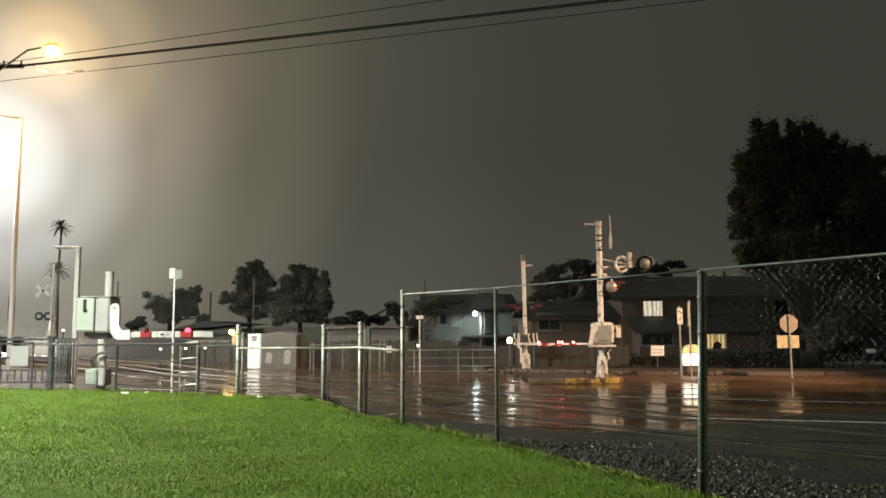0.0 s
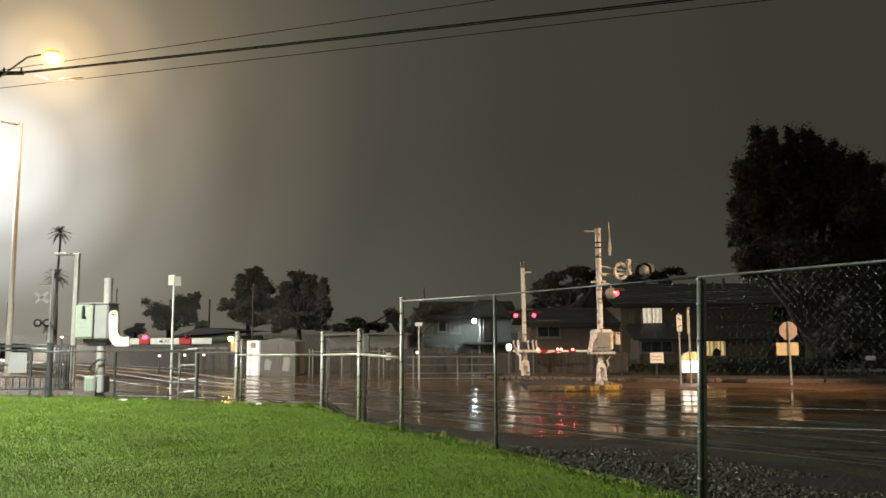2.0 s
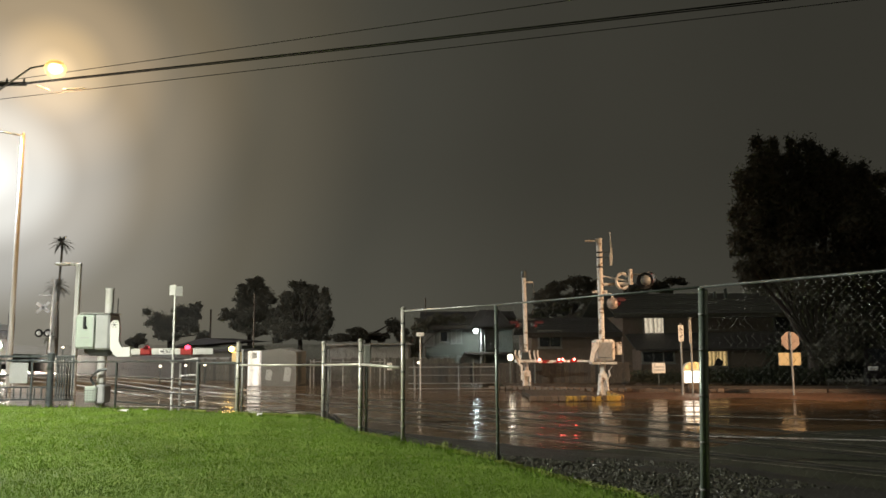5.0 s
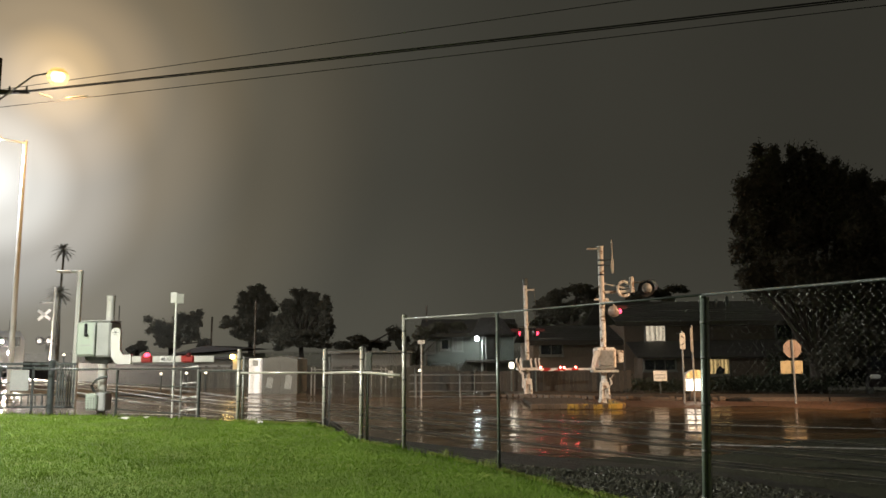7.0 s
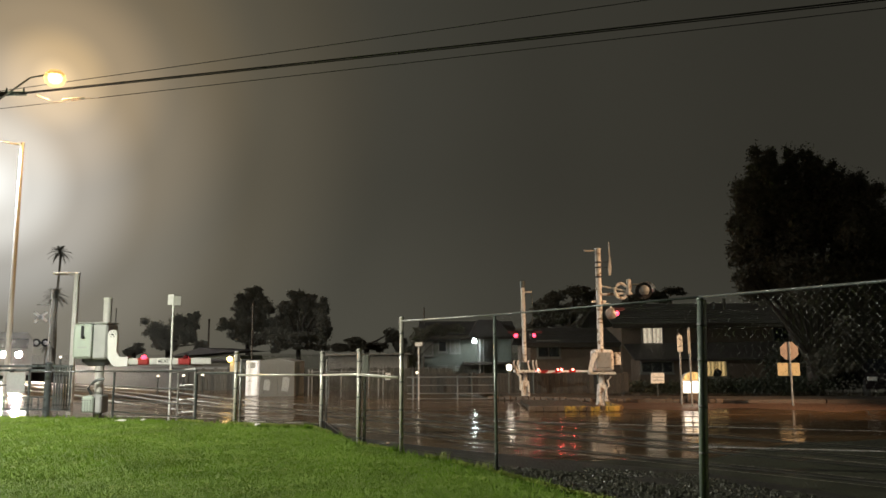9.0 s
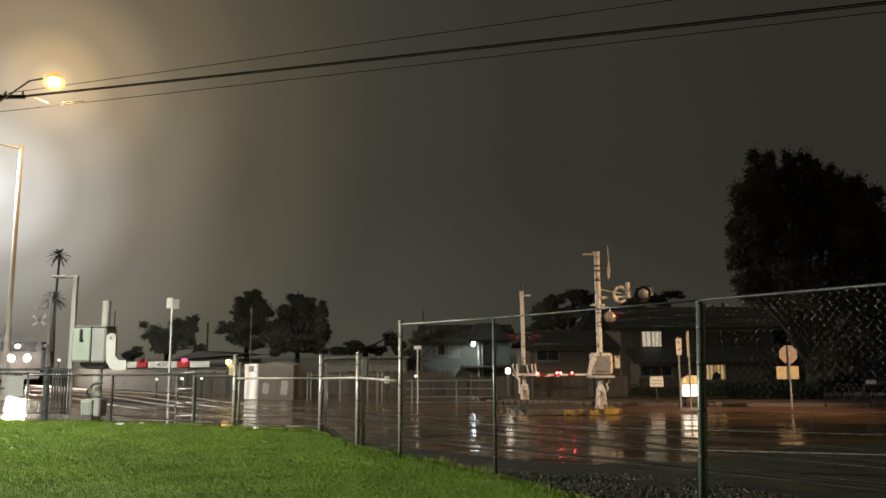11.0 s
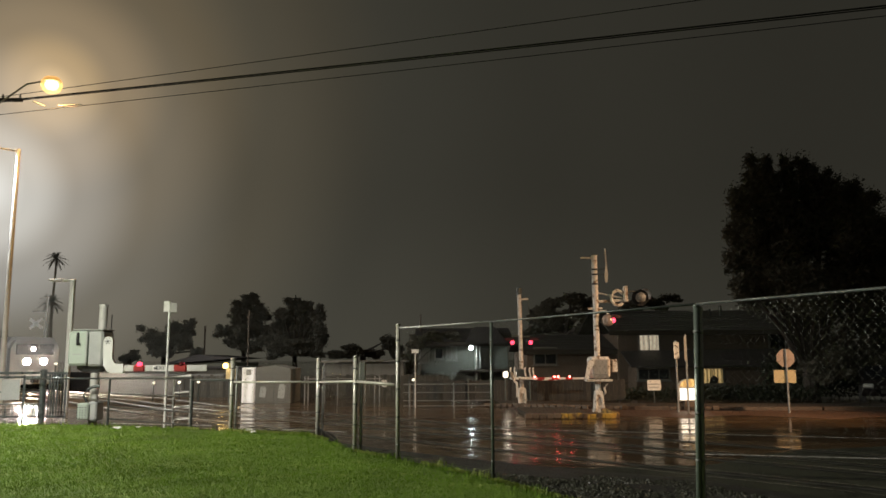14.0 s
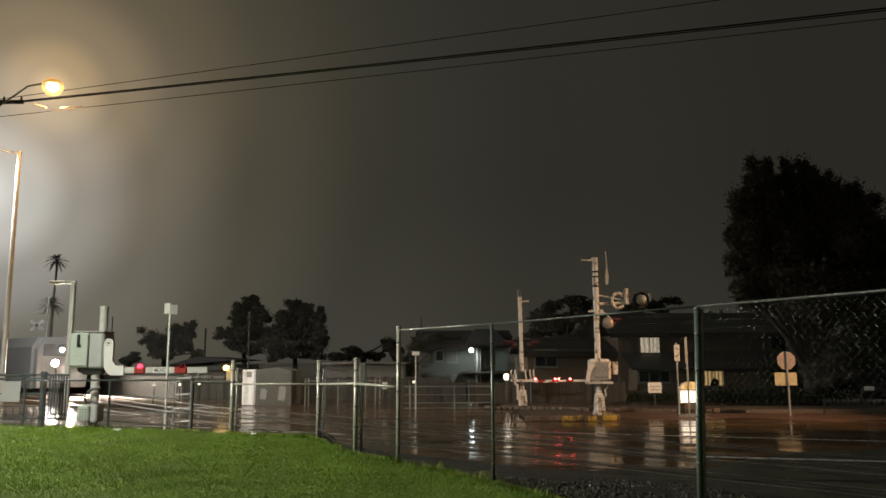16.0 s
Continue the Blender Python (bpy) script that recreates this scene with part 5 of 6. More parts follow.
def wood_fence():
    f = thing("wooden_fence", (0, 0, 0), "dark weathered board fence behind the signal masts", "fence")
    board = Shape().box((0, 0, 0), (0.135, 0.02, 0.76), 0.004).mesh("board", WOOD)
    a, b = Vector((-1.2, 31.0, 0.1)), Vector((7.0, 28.9, 0.16))
    d = (b - a).normalized()
    ang = math.degrees(math.atan2(d.y, d.x))
    n = int((b - a).length / 0.142)
    for i in range(n):
        p = a + d * (i * 0.142)
        part("board", board, None, f, place=pose(p.x, p.y, p.z + 0.02 * math.sin(i * 2.3), 0, 0, ang))
    for z in (0.25, 0.62):
        part("rail", Shape().tube([a + Vector((0, 0.06, z)), b + Vector((0, 0.06, z))], 0.035, 6), WOOD, f)
    for i in range(0, n, 17):
        p = a + d * (i * 0.142)
        part("post", Shape().tube([(p.x, p.y - 0.04, 0), (p.x, p.y - 0.04, 0.98)], 0.03, 8), GALV_DARK, f)


def far_railing():
    f = thing("pipe_railing", (0, 0, 0), "low galvanised three-rail pipe railing across the road", "railing")
    y = 28.0
    xs = [-1.29, -1.06, 0.53, 1.94]
    for x in xs[1:]:
        part("post", Shape().tube([(x, y, 0), (x, y, 0.87)], 0.03, 10), GALV_MID, f)
    for p, r in ((618, 0.028), (632, 0.018), (646, 0.018), (655, 0.018)):
        z = 1.7 + (575 - p) * 0.02062
        part("rail", Shape().tube([(xs[0], y, z), (xs[-1], y, z)], r * 0.85, 8), GALV_MID, f)
    g = thing("post_row", (0, 0, 0), "short galvanised fence posts in a row by the wall", "post")
    for p in (550, 556, 572, 585, 607, 648, 655, 672, 680):
        part("post", Shape().tube([(1.0 * (p - 784) * 0.02283, 31, 0), (1.0 * (p - 784) * 0.02283, 31, 1.05)], 0.025, 8), GALV, g)
    part("rail", Shape().tube([(-235 * 0.02283, 31, 0.95), (-100 * 0.02283, 31, 0.95)], 0.02, 6), GALV, g)
    part("plate", Shape().box((-100 * 0.02283, 30.9, 0.62), (-91 * 0.02283, 30.95, 0.9), 0.005), WHITE, g)


def block_wall():
    """A far wall of concrete blocks, in courses."""
    w = thing("block_wall", (0, 0, 0), "long grey concrete block wall beyond the tracks", "wall", kind="structure")
    blk = Shape().box((0, 0, 0), (0.388, 0.03, 0.19), 0.008).mesh("block", BLOCK)
    a, b = Vector((-34.0, 58.3, 0)), Vector((-12.0, 36.3, 0))
    length, turn = (b - a).length, math.degrees(math.atan2(b.y - a.y, b.x - a.x))
    m = pose(a.x, a.y, 0, 0, 0, turn)
    part("core", Shape().box((0, 0.02, 0), (length, 0.2, 0.98), 0.01), BLOCK, w, place=m)
    part("coping", Shape().box((0, -0.02, 0.985), (length, 0.22, 1.05), 0.012), BLOCK, w, place=m)
    n = int(length / 0.398)
    for row in range(5):
        for i in range(42, n - 1):
            part("block", blk, None, w, place=m @ pose(0.398 * i + (0.2 if row % 2 else 0.0), 0.006 * math.sin(7 * i + row), 0.005 + row * 0.197))


def yard_fence():
    """Upright boards, uneven in height, along the far side of the tracks."""
    f = thing("board_fence", (0, 0, 0), "grey weathered upright board fence before the mobile homes", "fence")
    rng = random.Random(5)
    forms = [Shape().box((0, 0, 0), (0.15, 0.022, h), 0.005).mesh("board", YARD_WOOD) for h in (0.98, 1.02, 1.05)]
    a, b = Vector((-12.0, 36.3, 0)), Vector((0.5, 34.2, 0))
    d = (b - a).normalized()
    turn = math.degrees(math.atan2(d.y, d.x))
    n = int((b - a).length / 0.158)
    for i in range(n):
        q = a + d * (0.158 * i)
        part("board", rng.choice(forms), None, f, place=pose(q.x, q.y + 0.02 * rng.random(), 0, 0, rng.uniform(-1, 1), turn))
    for z in (0.3, 0.8):
        part("rail", Shape().tube([a + Vector((0, 0.07, z)), b + Vector((0, 0.07, z))], 0.04, 6), YARD_WOOD, f)


def window(parent, x, z, w, h, pane_mat, panes=2, y=-0.03):
    fr = part("window_frame", Shape().box((x - w / 2 - 0.06, y - 0.03, z - h / 2 - 0.06), (x + w / 2 + 0.06, y + 0.02, z + h / 2 + 0.06), 0.01), TRIM, parent)
    for i in range(panes):
        a, b = x - w / 2 + w * i / panes + 0.02, x - w / 2 + w * (i + 1) / panes - 0.02
        part("pane", Shape().box((a, y - 0.045, z - h / 2), (b, y - 0.031, z + h / 2)), pane_mat, fr)
    part("sill", Shape().box((x - w / 2 - 0.1, y - 0.09, z - h / 2 - 0.12), (x + w / 2 + 0.1, y, z - h / 2 - 0.06), 0.008), TRIM, fr)


def gable_roof(parent, x0, x1, y0, y1, ze, zr, over=0.5, mat=None):
    """A roof whose ridge runs along x, built of courses."""
    ym = (y0 + y1) / 2
    n = 9
    roof = None
    for s, ye in ((-1, y0 - over), (1, y1 + over)):
        for i in range(n):
            sh = Shape()
            t0, t1 = i / n, (i + 1) / n
            ya, yb = ye + (ym - ye) * t0, ye + (ym - ye) * t1
            za, zb = ze + (zr - ze) * t0, ze + (zr - ze) * t1
            sh.add([(x0 - over, ya, za + 0.03), (x1 + over, ya, za + 0.03), (x1 + over, yb, zb + 0.005), (x0 - over, yb, zb + 0.005),
                    (x0 - over, ya, za - 0.03), (x1 + over, ya, za - 0.03), (x1 + over, yb, zb - 0.03), (x0 - over, yb, zb - 0.03)],
                   [(0, 1, 2, 3), (4, 5, 6, 7), (0, 1, 5, 4), (1, 2, 6, 5), (3, 0, 4, 7)])
            roof = part("shingle_course", sh, mat or SHINGLE, parent)

    part("fascia", Shape().box((x0 - over, y0 - over - 0.03, ze - 0.2), (x1 + over, y0 - over, ze + 0.02), 0.01), WOOD, parent)
    return roof


def build_houses():
    # grey two-storey house with the white porch lamp
    y = 43.0
    k = 0.03166
    zz = lambda p: 1.7 + (575 - p) * k
    xx = lambda p: (p - 784) * k * 1.0
    h = thing("house", (0, y, 0), "grey two-storey stucco house with a white-lit side door", "house", "houses across the road")
    body = Shape().box((xx(752), 0, 0), (xx(905), 8, zz(548)), 0.02)
    part("wall", body, STUCCO, h)
    gable_roof(h, xx(752), xx(905), 0, 8, zz(546), zz(516), 0.4)
    part("dormer", Shape().prism([(xx(828), zz(548)), (xx(905), zz(548)), (xx(880), zz(519)), (xx(846), zz(519))], -0.6, 3.5), SHINGLE, h)
    window(h, xx(759), zz(568), 0.45, 0.7, BLIND, 1)
    window(h, xx(784), zz(565), 0.4, 0.5, DARK_GLASS, 1)
    window(h, xx(806), zz(564), 0.5, 0.7, BLIND, 2)
    window(h, xx(775), zz(606), 1.0, 0.45, BLIND, 2)
    window(h, xx(828), zz(608), 1.3, 0.5, BLIND, 2)
    part("porch_wall", Shape().box((xx(846), -1.2, 0), (xx(849), 0, zz(552)), 0.01), TRIM, h, "white porch side wall")
    part("porch_post", Shape().box((xx(853), -1.1, 0), (xx(854.5), -0.95, zz(553)), 0.01), TRIM, h)
    part("door", Shape().box((xx(856), -0.06, zz(590)), (xx(872), 0.0, zz(556)), 0.01), TRIM, h, "pale side door")
    part("landing", Shape().box((xx(820), -1.3, zz(596)), (xx(905), 0.0, zz(592)), 0.01), WOOD, h)
    lampb = part("porch_lamp", Shape().ball((xx(838), -1.5, zz(556)), 0.12, 0.12, 0.13, 14, 8), LAMP_WHITE, h, "bright white porch lamp")
    part("lamp_base", Shape().box((xx(838) - 0.05, -1.45, zz(556) + 0.1), (xx(838) + 0.05, 0.0, zz(556) + 0.2), 0.02), BLACK, lampb)
    # long two-storey house on the far side of the road
    y = 36.0
    k = 0.02651
    zz = lambda p: 1.7 + (573 - p) * k
    xx = lambda p: (p - 784) * k
    h = thing("house", (0, y, 0), "long dark brown two-storey house with lit windows", "house", "houses across the road")
    part("wall", Shape().box((xx(938), 0.0, 0), (xx(1110), 6, zz(560)), 0.02), STUCCO_TAN, h)
    part("wall", Shape().box((xx(1095), -0.4, 0), (xx(1392), 7, zz(528)), 0.02), STUCCO_TAN, h)
    gable_roof(h, xx(938), xx(1100), 0, 6, zz(558), zz(528), 0.3)
    gable_roof(h, xx(1095), xx(1392), -0.4, 7, zz(526), zz(482), 0.5)
    window(h, xx(970), zz(568), 1.0, 0.7, DARK_GLASS, 2)
    window(h, xx(1149), zz(546), 0.9, 0.68, LIT_WARM, 2, y=-0.43)
    window(h, xx(1404), zz(545), 0.5, 0.8, DARK_GLASS, 1, y=-0.43)
    window(h, xx(1372), zz(541), 0.7, 0.8, DARK_GLASS, 1, y=-0.43)
    # lean-to roof over the ground floor
    lean = Shape().add([(xx(1098), -0.42, zz(560)), (xx(1392), -0.42, zz(556)), (xx(1392), -2.4, zz(585)), (xx(1098), -2.4, zz(585)),
                        (xx(1098), -0.42, zz(562)), (xx(1392), -0.42, zz(558)), (xx(1392), -2.4, zz(588)), (xx(1098), -2.4, zz(588))],
                       [(0, 1, 2, 3), (4, 5, 6, 7), (2, 3, 7, 6), (0, 3, 7, 4), (1, 2, 6, 5)])
    part("lean_to_roof", lean, SHINGLE, h)
    part("wall", Shape().box((xx(1110), -1.9, 0), (xx(1390), -0.45, zz(586)), 0.02), STUCCO_TAN, h)
    window(h, xx(1139), zz(599), 1.35, 0.40, DARK_GLASS, 3, y=-1.93)
    window(h, xx(1236), zz(602), 0.95, 0.62, LIT_YELLOW, 2, y=-1.93)
    part("curtain", Shape().prism([(xx(1230), zz(614)), (xx(1243), zz(614)), (xx(1246), zz(607)), (xx(1238), zz(601)), (xx(1232), zz(606))], -2.0, -1.985), BLACK, h, "dark shape behind the window")
    part("chimney_pipe", Shape().tube([(xx(1310), 2, zz(500)), (xx(1310), 2, zz(476))], 0.08, 8), GALV_DARK, h)
    part("chimney_pipe", Shape().tube([(xx(1290), 2, zz(500)), (xx(1290), 2, zz(482))], 0.08, 8), GALV_DARK, h)
    hd = thing("hedge", (0, 0, 0), "low dark hedge in front of the house", "hedge")
    leaf_cloud(hd, "leaves", [((xx(1300) * 0.86, 30.6, 0.32), 2.4, 0.5, 0.34), ((xx(1350) * 0.86, 30.4, 0.35), 2.2, 0.5, 0.4), ((xx(1250) * 0.86, 30.8, 0.3), 1.2, 0.5, 0.3), ((xx(1150) * 0.86, 30.6, 0.3), 2.2, 0.4, 0.32)], 16000, 0.05, LEAF_SHADED, 31)
    # added dark mass that closes the pale gap under the tree
    shrub = thing("shrubbery", (0, 0, 0), "tall dark shrubs under the big tree", "shrub")
    leaf_cloud(shrub, "leaves", [((14.7, 32.6, 1.0), 1.2, 0.8, 1.1), ((15.9, 33.0, 1.0), 1.6, 0.8, 1.2), ((17.8, 33.0, 1.1), 1.8, 0.8, 1.2), ((20.2, 33.0, 1.1), 2.2, 0.9, 1.3), ((23.0, 33.0, 1.1), 2.2, 0.9, 1.3)], 30000, 0.08, LEAF_SHADED, 32)
    # white lamp on the yard fence
    yl = thing("yard_lamp", (2.53, 29.6, 0), "small bright white yard lamp on a post", "lamp")
    z = 1.13
    part("post", Shape().tube([(0, 0.1, 0), (0, 0.1, z)], 0.03, 8), GALV_DARK, yl)
    part("globe", Shape().box((-0.10, -0.08, z - 0.14), (0.10, 0.08, z + 0.11), 0.05), LAMP_WARM, yl, "glowing lamp glass")


def build_far_buildings():
    # low pale sheds and mobile homes behind the wall
    for a, b, t, nm, y in ((583, 722, 578, "mobile_home", 38.0), (338, 440, 588, "mobile_home", 40.0), (218, 330, 590, "mobile_home", 50.0)):
        k = y / 1358
        zz = lambda p: 1.7 + (577 - p) * k
        xx = lambda p: (p - 784) * k
        m = thing(nm, (0, y, 0), "low pale metal-clad mobile home behind the wall", "building", "mobile homes")
        part("wall", Shape().box((xx(a), 0, 0), (xx(b), 4, zz(t + 3)), 0.02), METAL_SIDING, m)
        part("roof", Shape().prism([(xx(a) - 0.2, zz(t + 3)), (xx(b) + 0.2, zz(t + 3)), (xx(b) + 0.1, zz(t)), (xx(a) - 0.1, zz(t))], -0.3, 4.3), METAL_SIDING if a > 500 else SHINGLE, m)
        rib = Shape().box((-0.02, -0.02, 0), (0.02, 0.0, zz(t + 3)), 0.005).mesh("siding_rib", METAL_SIDING)
        n = int((xx(b) - xx(a)) / 0.4)
        for i in range(1, n):
            part("siding_rib", rib, None, m, place=(xx(a) + 0.4 * i, 0, 0))
    rf = thing("house", (0, 48, 0), "far dark house with a low gabled roof", "house")
    kk = 0.03535
    part("wall", Shape().box((-470 * kk, 0, 0), (-355 * kk, 6, 1.7 - 4 * kk), 0.02), STUCCO, rf)
    part("roof", Shape().prism([(-480 * kk, 1.7 - 6 * kk), (-342 * kk, 1.7 + 4 * kk), (-352 * kk, 1.7 + 4 * kk), (-420 * kk, 1.7 + 10 * kk)], -0.4, 6.4), SHINGLE, rf)
    # shed with a white front panel that glows by its own emission
    y = 31.0
    k = 0.02283
    zz = lambda p: 1.7 + (577 - p) * k
    xx = lambda p: (p - 784) * k * 1.0
    s = thing("utility_shed", (0, y, 0), "small pale metal shed with a bright white front panel", "shed")
    part("body", Shape().prism([(xx(464), 0), (xx(525), 0), (xx(525), zz(592)), (xx(496), zz(586)), (xx(464), zz(590))], 0, 2.2), METAL_SIDING, s)
    part("white_panel", Shape().box((xx(442), -0.15, 0.03), (xx(463), 0.6, zz(590)), 0.015), PANEL_GLOW, s, "white panel made to glow")
    for i in range(4):
        part("panel_seam", Shape().box((xx(443), -0.156, 0.3 + i * 0.33), (xx(462), -0.15, 0.305 + i * 0.33)), GREY_BOX, s)
    part("dark_notice", Shape().box((xx(449), -0.165, zz(603)), (xx(458), -0.151, zz(593))), GREY_BOX, s)
    part("door", Shape().box((xx(468), -0.02, 0.04), (xx(496), 0.0, zz(596)), 0.006), TRIM, s)
    part("door", Shape().box((xx(498), -0.02, 0.04), (xx(522), 0.0, zz(596)), 0.006), TRIM, s)
    for a, b, c, d in ((471, 484, 622, 640), (503, 517, 618, 642)):
        part("torn_notice", Shape().prism([(xx(a), zz(d)), (xx(b) - 0.06, zz(d) - 0.04), (xx(b), zz(c) - 0.1), (xx(b) - 0.1, zz(c)), (xx(a) + 0.05, zz(c) - 0.03)], -0.03, -0.022), GREY_BOX, s, "torn pale notice pasted on the door")
    ml = thing("amber_wall_lamp", (-8.54, 31.2, 0), "amber lamp on a yellow-lit box post", "lamp")
    z = 1.48
    part("post", Shape().box((0.1, 0, 0), (0.2, 0.1, z + 0.1), 0.01), GALV_DARK, ml)
    part("globe", Shape().ball((0, -0.1, z), 0.11, 0.11, 0.11, 12, 7), LAMP_AMBER, ml, "glowing amber lamp")
    part("box", Shape().box((0.0, -0.05, z - 0.52), (0.36, 0.1, z - 0.1), 0.02), YELLOW_SIGN, ml, "yellow box")
    # small far lamps, low over the road
    for px, d in ((284, 36), (326, 37), (362, 39), (742, 30), (113, 35)):
        q = D_LAMPS[px]
        f = thing("low_lamp", (q[0], q[1], 0), "small white far lamp on a low post", "lamp", "low far lamps")
        part("post", Shape().tube([(0, 0, 0), (0, 0, q[2])], 0.03, 6), GALV_DARK, f)
        part("globe", Shape().ball((0, 0, q[2]), 0.06, 0.06, 0.055, 10, 6), LAMP_WARM, f, "glowing white globe")
    red = thing("traffic_signal", (-33.76, 60.0, 0), "far traffic signal pole with red lit lamps", "traffic light")
    part("pole", Shape().tube([(0, 0, 0), (0, 0, 4.2)], 0.07, 8), GALV_DARK, red)
    part("housing", Shape().box((-0.15, -0.12, 2.2), (0.3, 0.1, 4.2), 0.03), BLACK, red)
    part("red_lamp", Shape().box((0.0, -0.16, 2.5), (0.2, -0.12, 3.9), 0.03), RED_LED, red, "red lit lamp strip")


D_LAMPS = {284: (-12.08, 33.00, 0.76), 326: (-11.00, 33.00, 0.78), 362: (-10.18, 33.00, 0.80), 742: (-0.95, 29.00, 0.95), 113: (-17.25, 35.00, 1.57)}


# ---------------------------------------------------------------- trees
def leaf_cloud(parent, name, blobs, count, size, mat, seed):
    """Small leaves strewn through a set of uneven clumps."""
    rng = np.random.default_rng(seed)
    vol = np.array([b[1] * b[2] * b[3] for b in blobs]) ** 0.75
    vol /= vol.sum()
    vs, fs = [], []
    pick = rng.choice(len(blobs), count, p=vol)
    for i in range(count):
        c, rx, ry, rz = blobs[pick[i]]
        d = rng.normal(size=3)
        d /= np.linalg.norm(d)
        r = min(1.2, abs(rng.normal()) * 0.34 + 0.45 * rng.random() + 0.12)
        p = np.array(c) + d * r * np.array([rx, ry, rz])
        if p[2] < 0.05:
            p[2] = 0.05 + 0.3 * rng.random()
        a, b = rng.normal(size=3), rng.normal(size=3)
        a /= np.linalg.norm(a)
        b -= a * a.dot(b)
        b /= np.linalg.norm(b)
        s = size * (0.6 + 0.8 * rng.random())
        k = len(vs)
        vs += [tuple(p - a * s), tuple(p + b * s * 0.45), tuple(p + a * s), tuple(p - b * s * 0.45)]
        fs.append((k, k + 1, k + 2, k + 3))
    me = bpy.data.meshes.new(name)
    me.from_pydata(vs, [], fs)
    me.materials.append(mat)
    ob = new(name, me)
    ob.parent = parent
    return ob


def tree(name, x, y, outline, trunk_r, leaves, size, mat, seed, label, spread=0.9, group="", core=0.66, subs=11, fill=0):
    """outline: clumps as (dx, z, radius across, radius up); limbs reach for each clump."""
    t = thing(name, (x, y, 0), label, "tree", group)
    rng = np.random.default_rng(seed)
    blobs = []
    zlow = min(o[1] - o[3] for o in outline)
    trunk_top = (0, 0, max(0.6, zlow + 0.5))
    part("trunk", Shape().tube([(0, 0, 0), (0.05, 0, trunk_top[2] * 0.5), trunk_top], trunk_r * 1.25, 10, trunk_r * 0.8), BARK, t)
    for dx, z, rx, rz in outline:
        dy = (rng.random() - 0.5) * spread * 2
        blobs.append(((dx, dy, z), rx * core, max(rx * core, 0.5), rz * core))
        for _ in range(subs):
            q = 0.24 + 0.2 * rng.random()
            blobs.append(((dx + rx * 0.72 * (rng.random() * 2 - 1), dy + rx * 0.6 * (rng.random() * 2 - 1), z + rz * 0.74 * (rng.random() * 2 - 1)), rx * q, rx * q, rz * q * 0.9))
        mid = (dx * 0.4, dy * 0.4, trunk_top[2] + (z - trunk_top[2]) * 0.5)
        limb = Shape().tube([trunk_top, mid, (dx, dy, z + rz * 0.4)], trunk_r * 0.5, 6, trunk_r * 0.12)
        part("limb", limb, BARK, t)
    leaf_cloud(t, "crown", blobs, leaves, size, mat, seed)
    if fill:
        inner = [(c, rx * 0.74, ry * 0.74, rz * 0.74) for c, rx, ry, rz in blobs]
        leaf_cloud(t, "inner_foliage", inner, fill, size * 2.4, mat, seed + 1)
    return t


def outline_at(px0, y, hor, clumps):
    k = y / 1358.0
    return [((px - px0) * k, 1.7 + (hor - py) * k, rx * k, ry * k) for px, py, rx, ry in clumps]


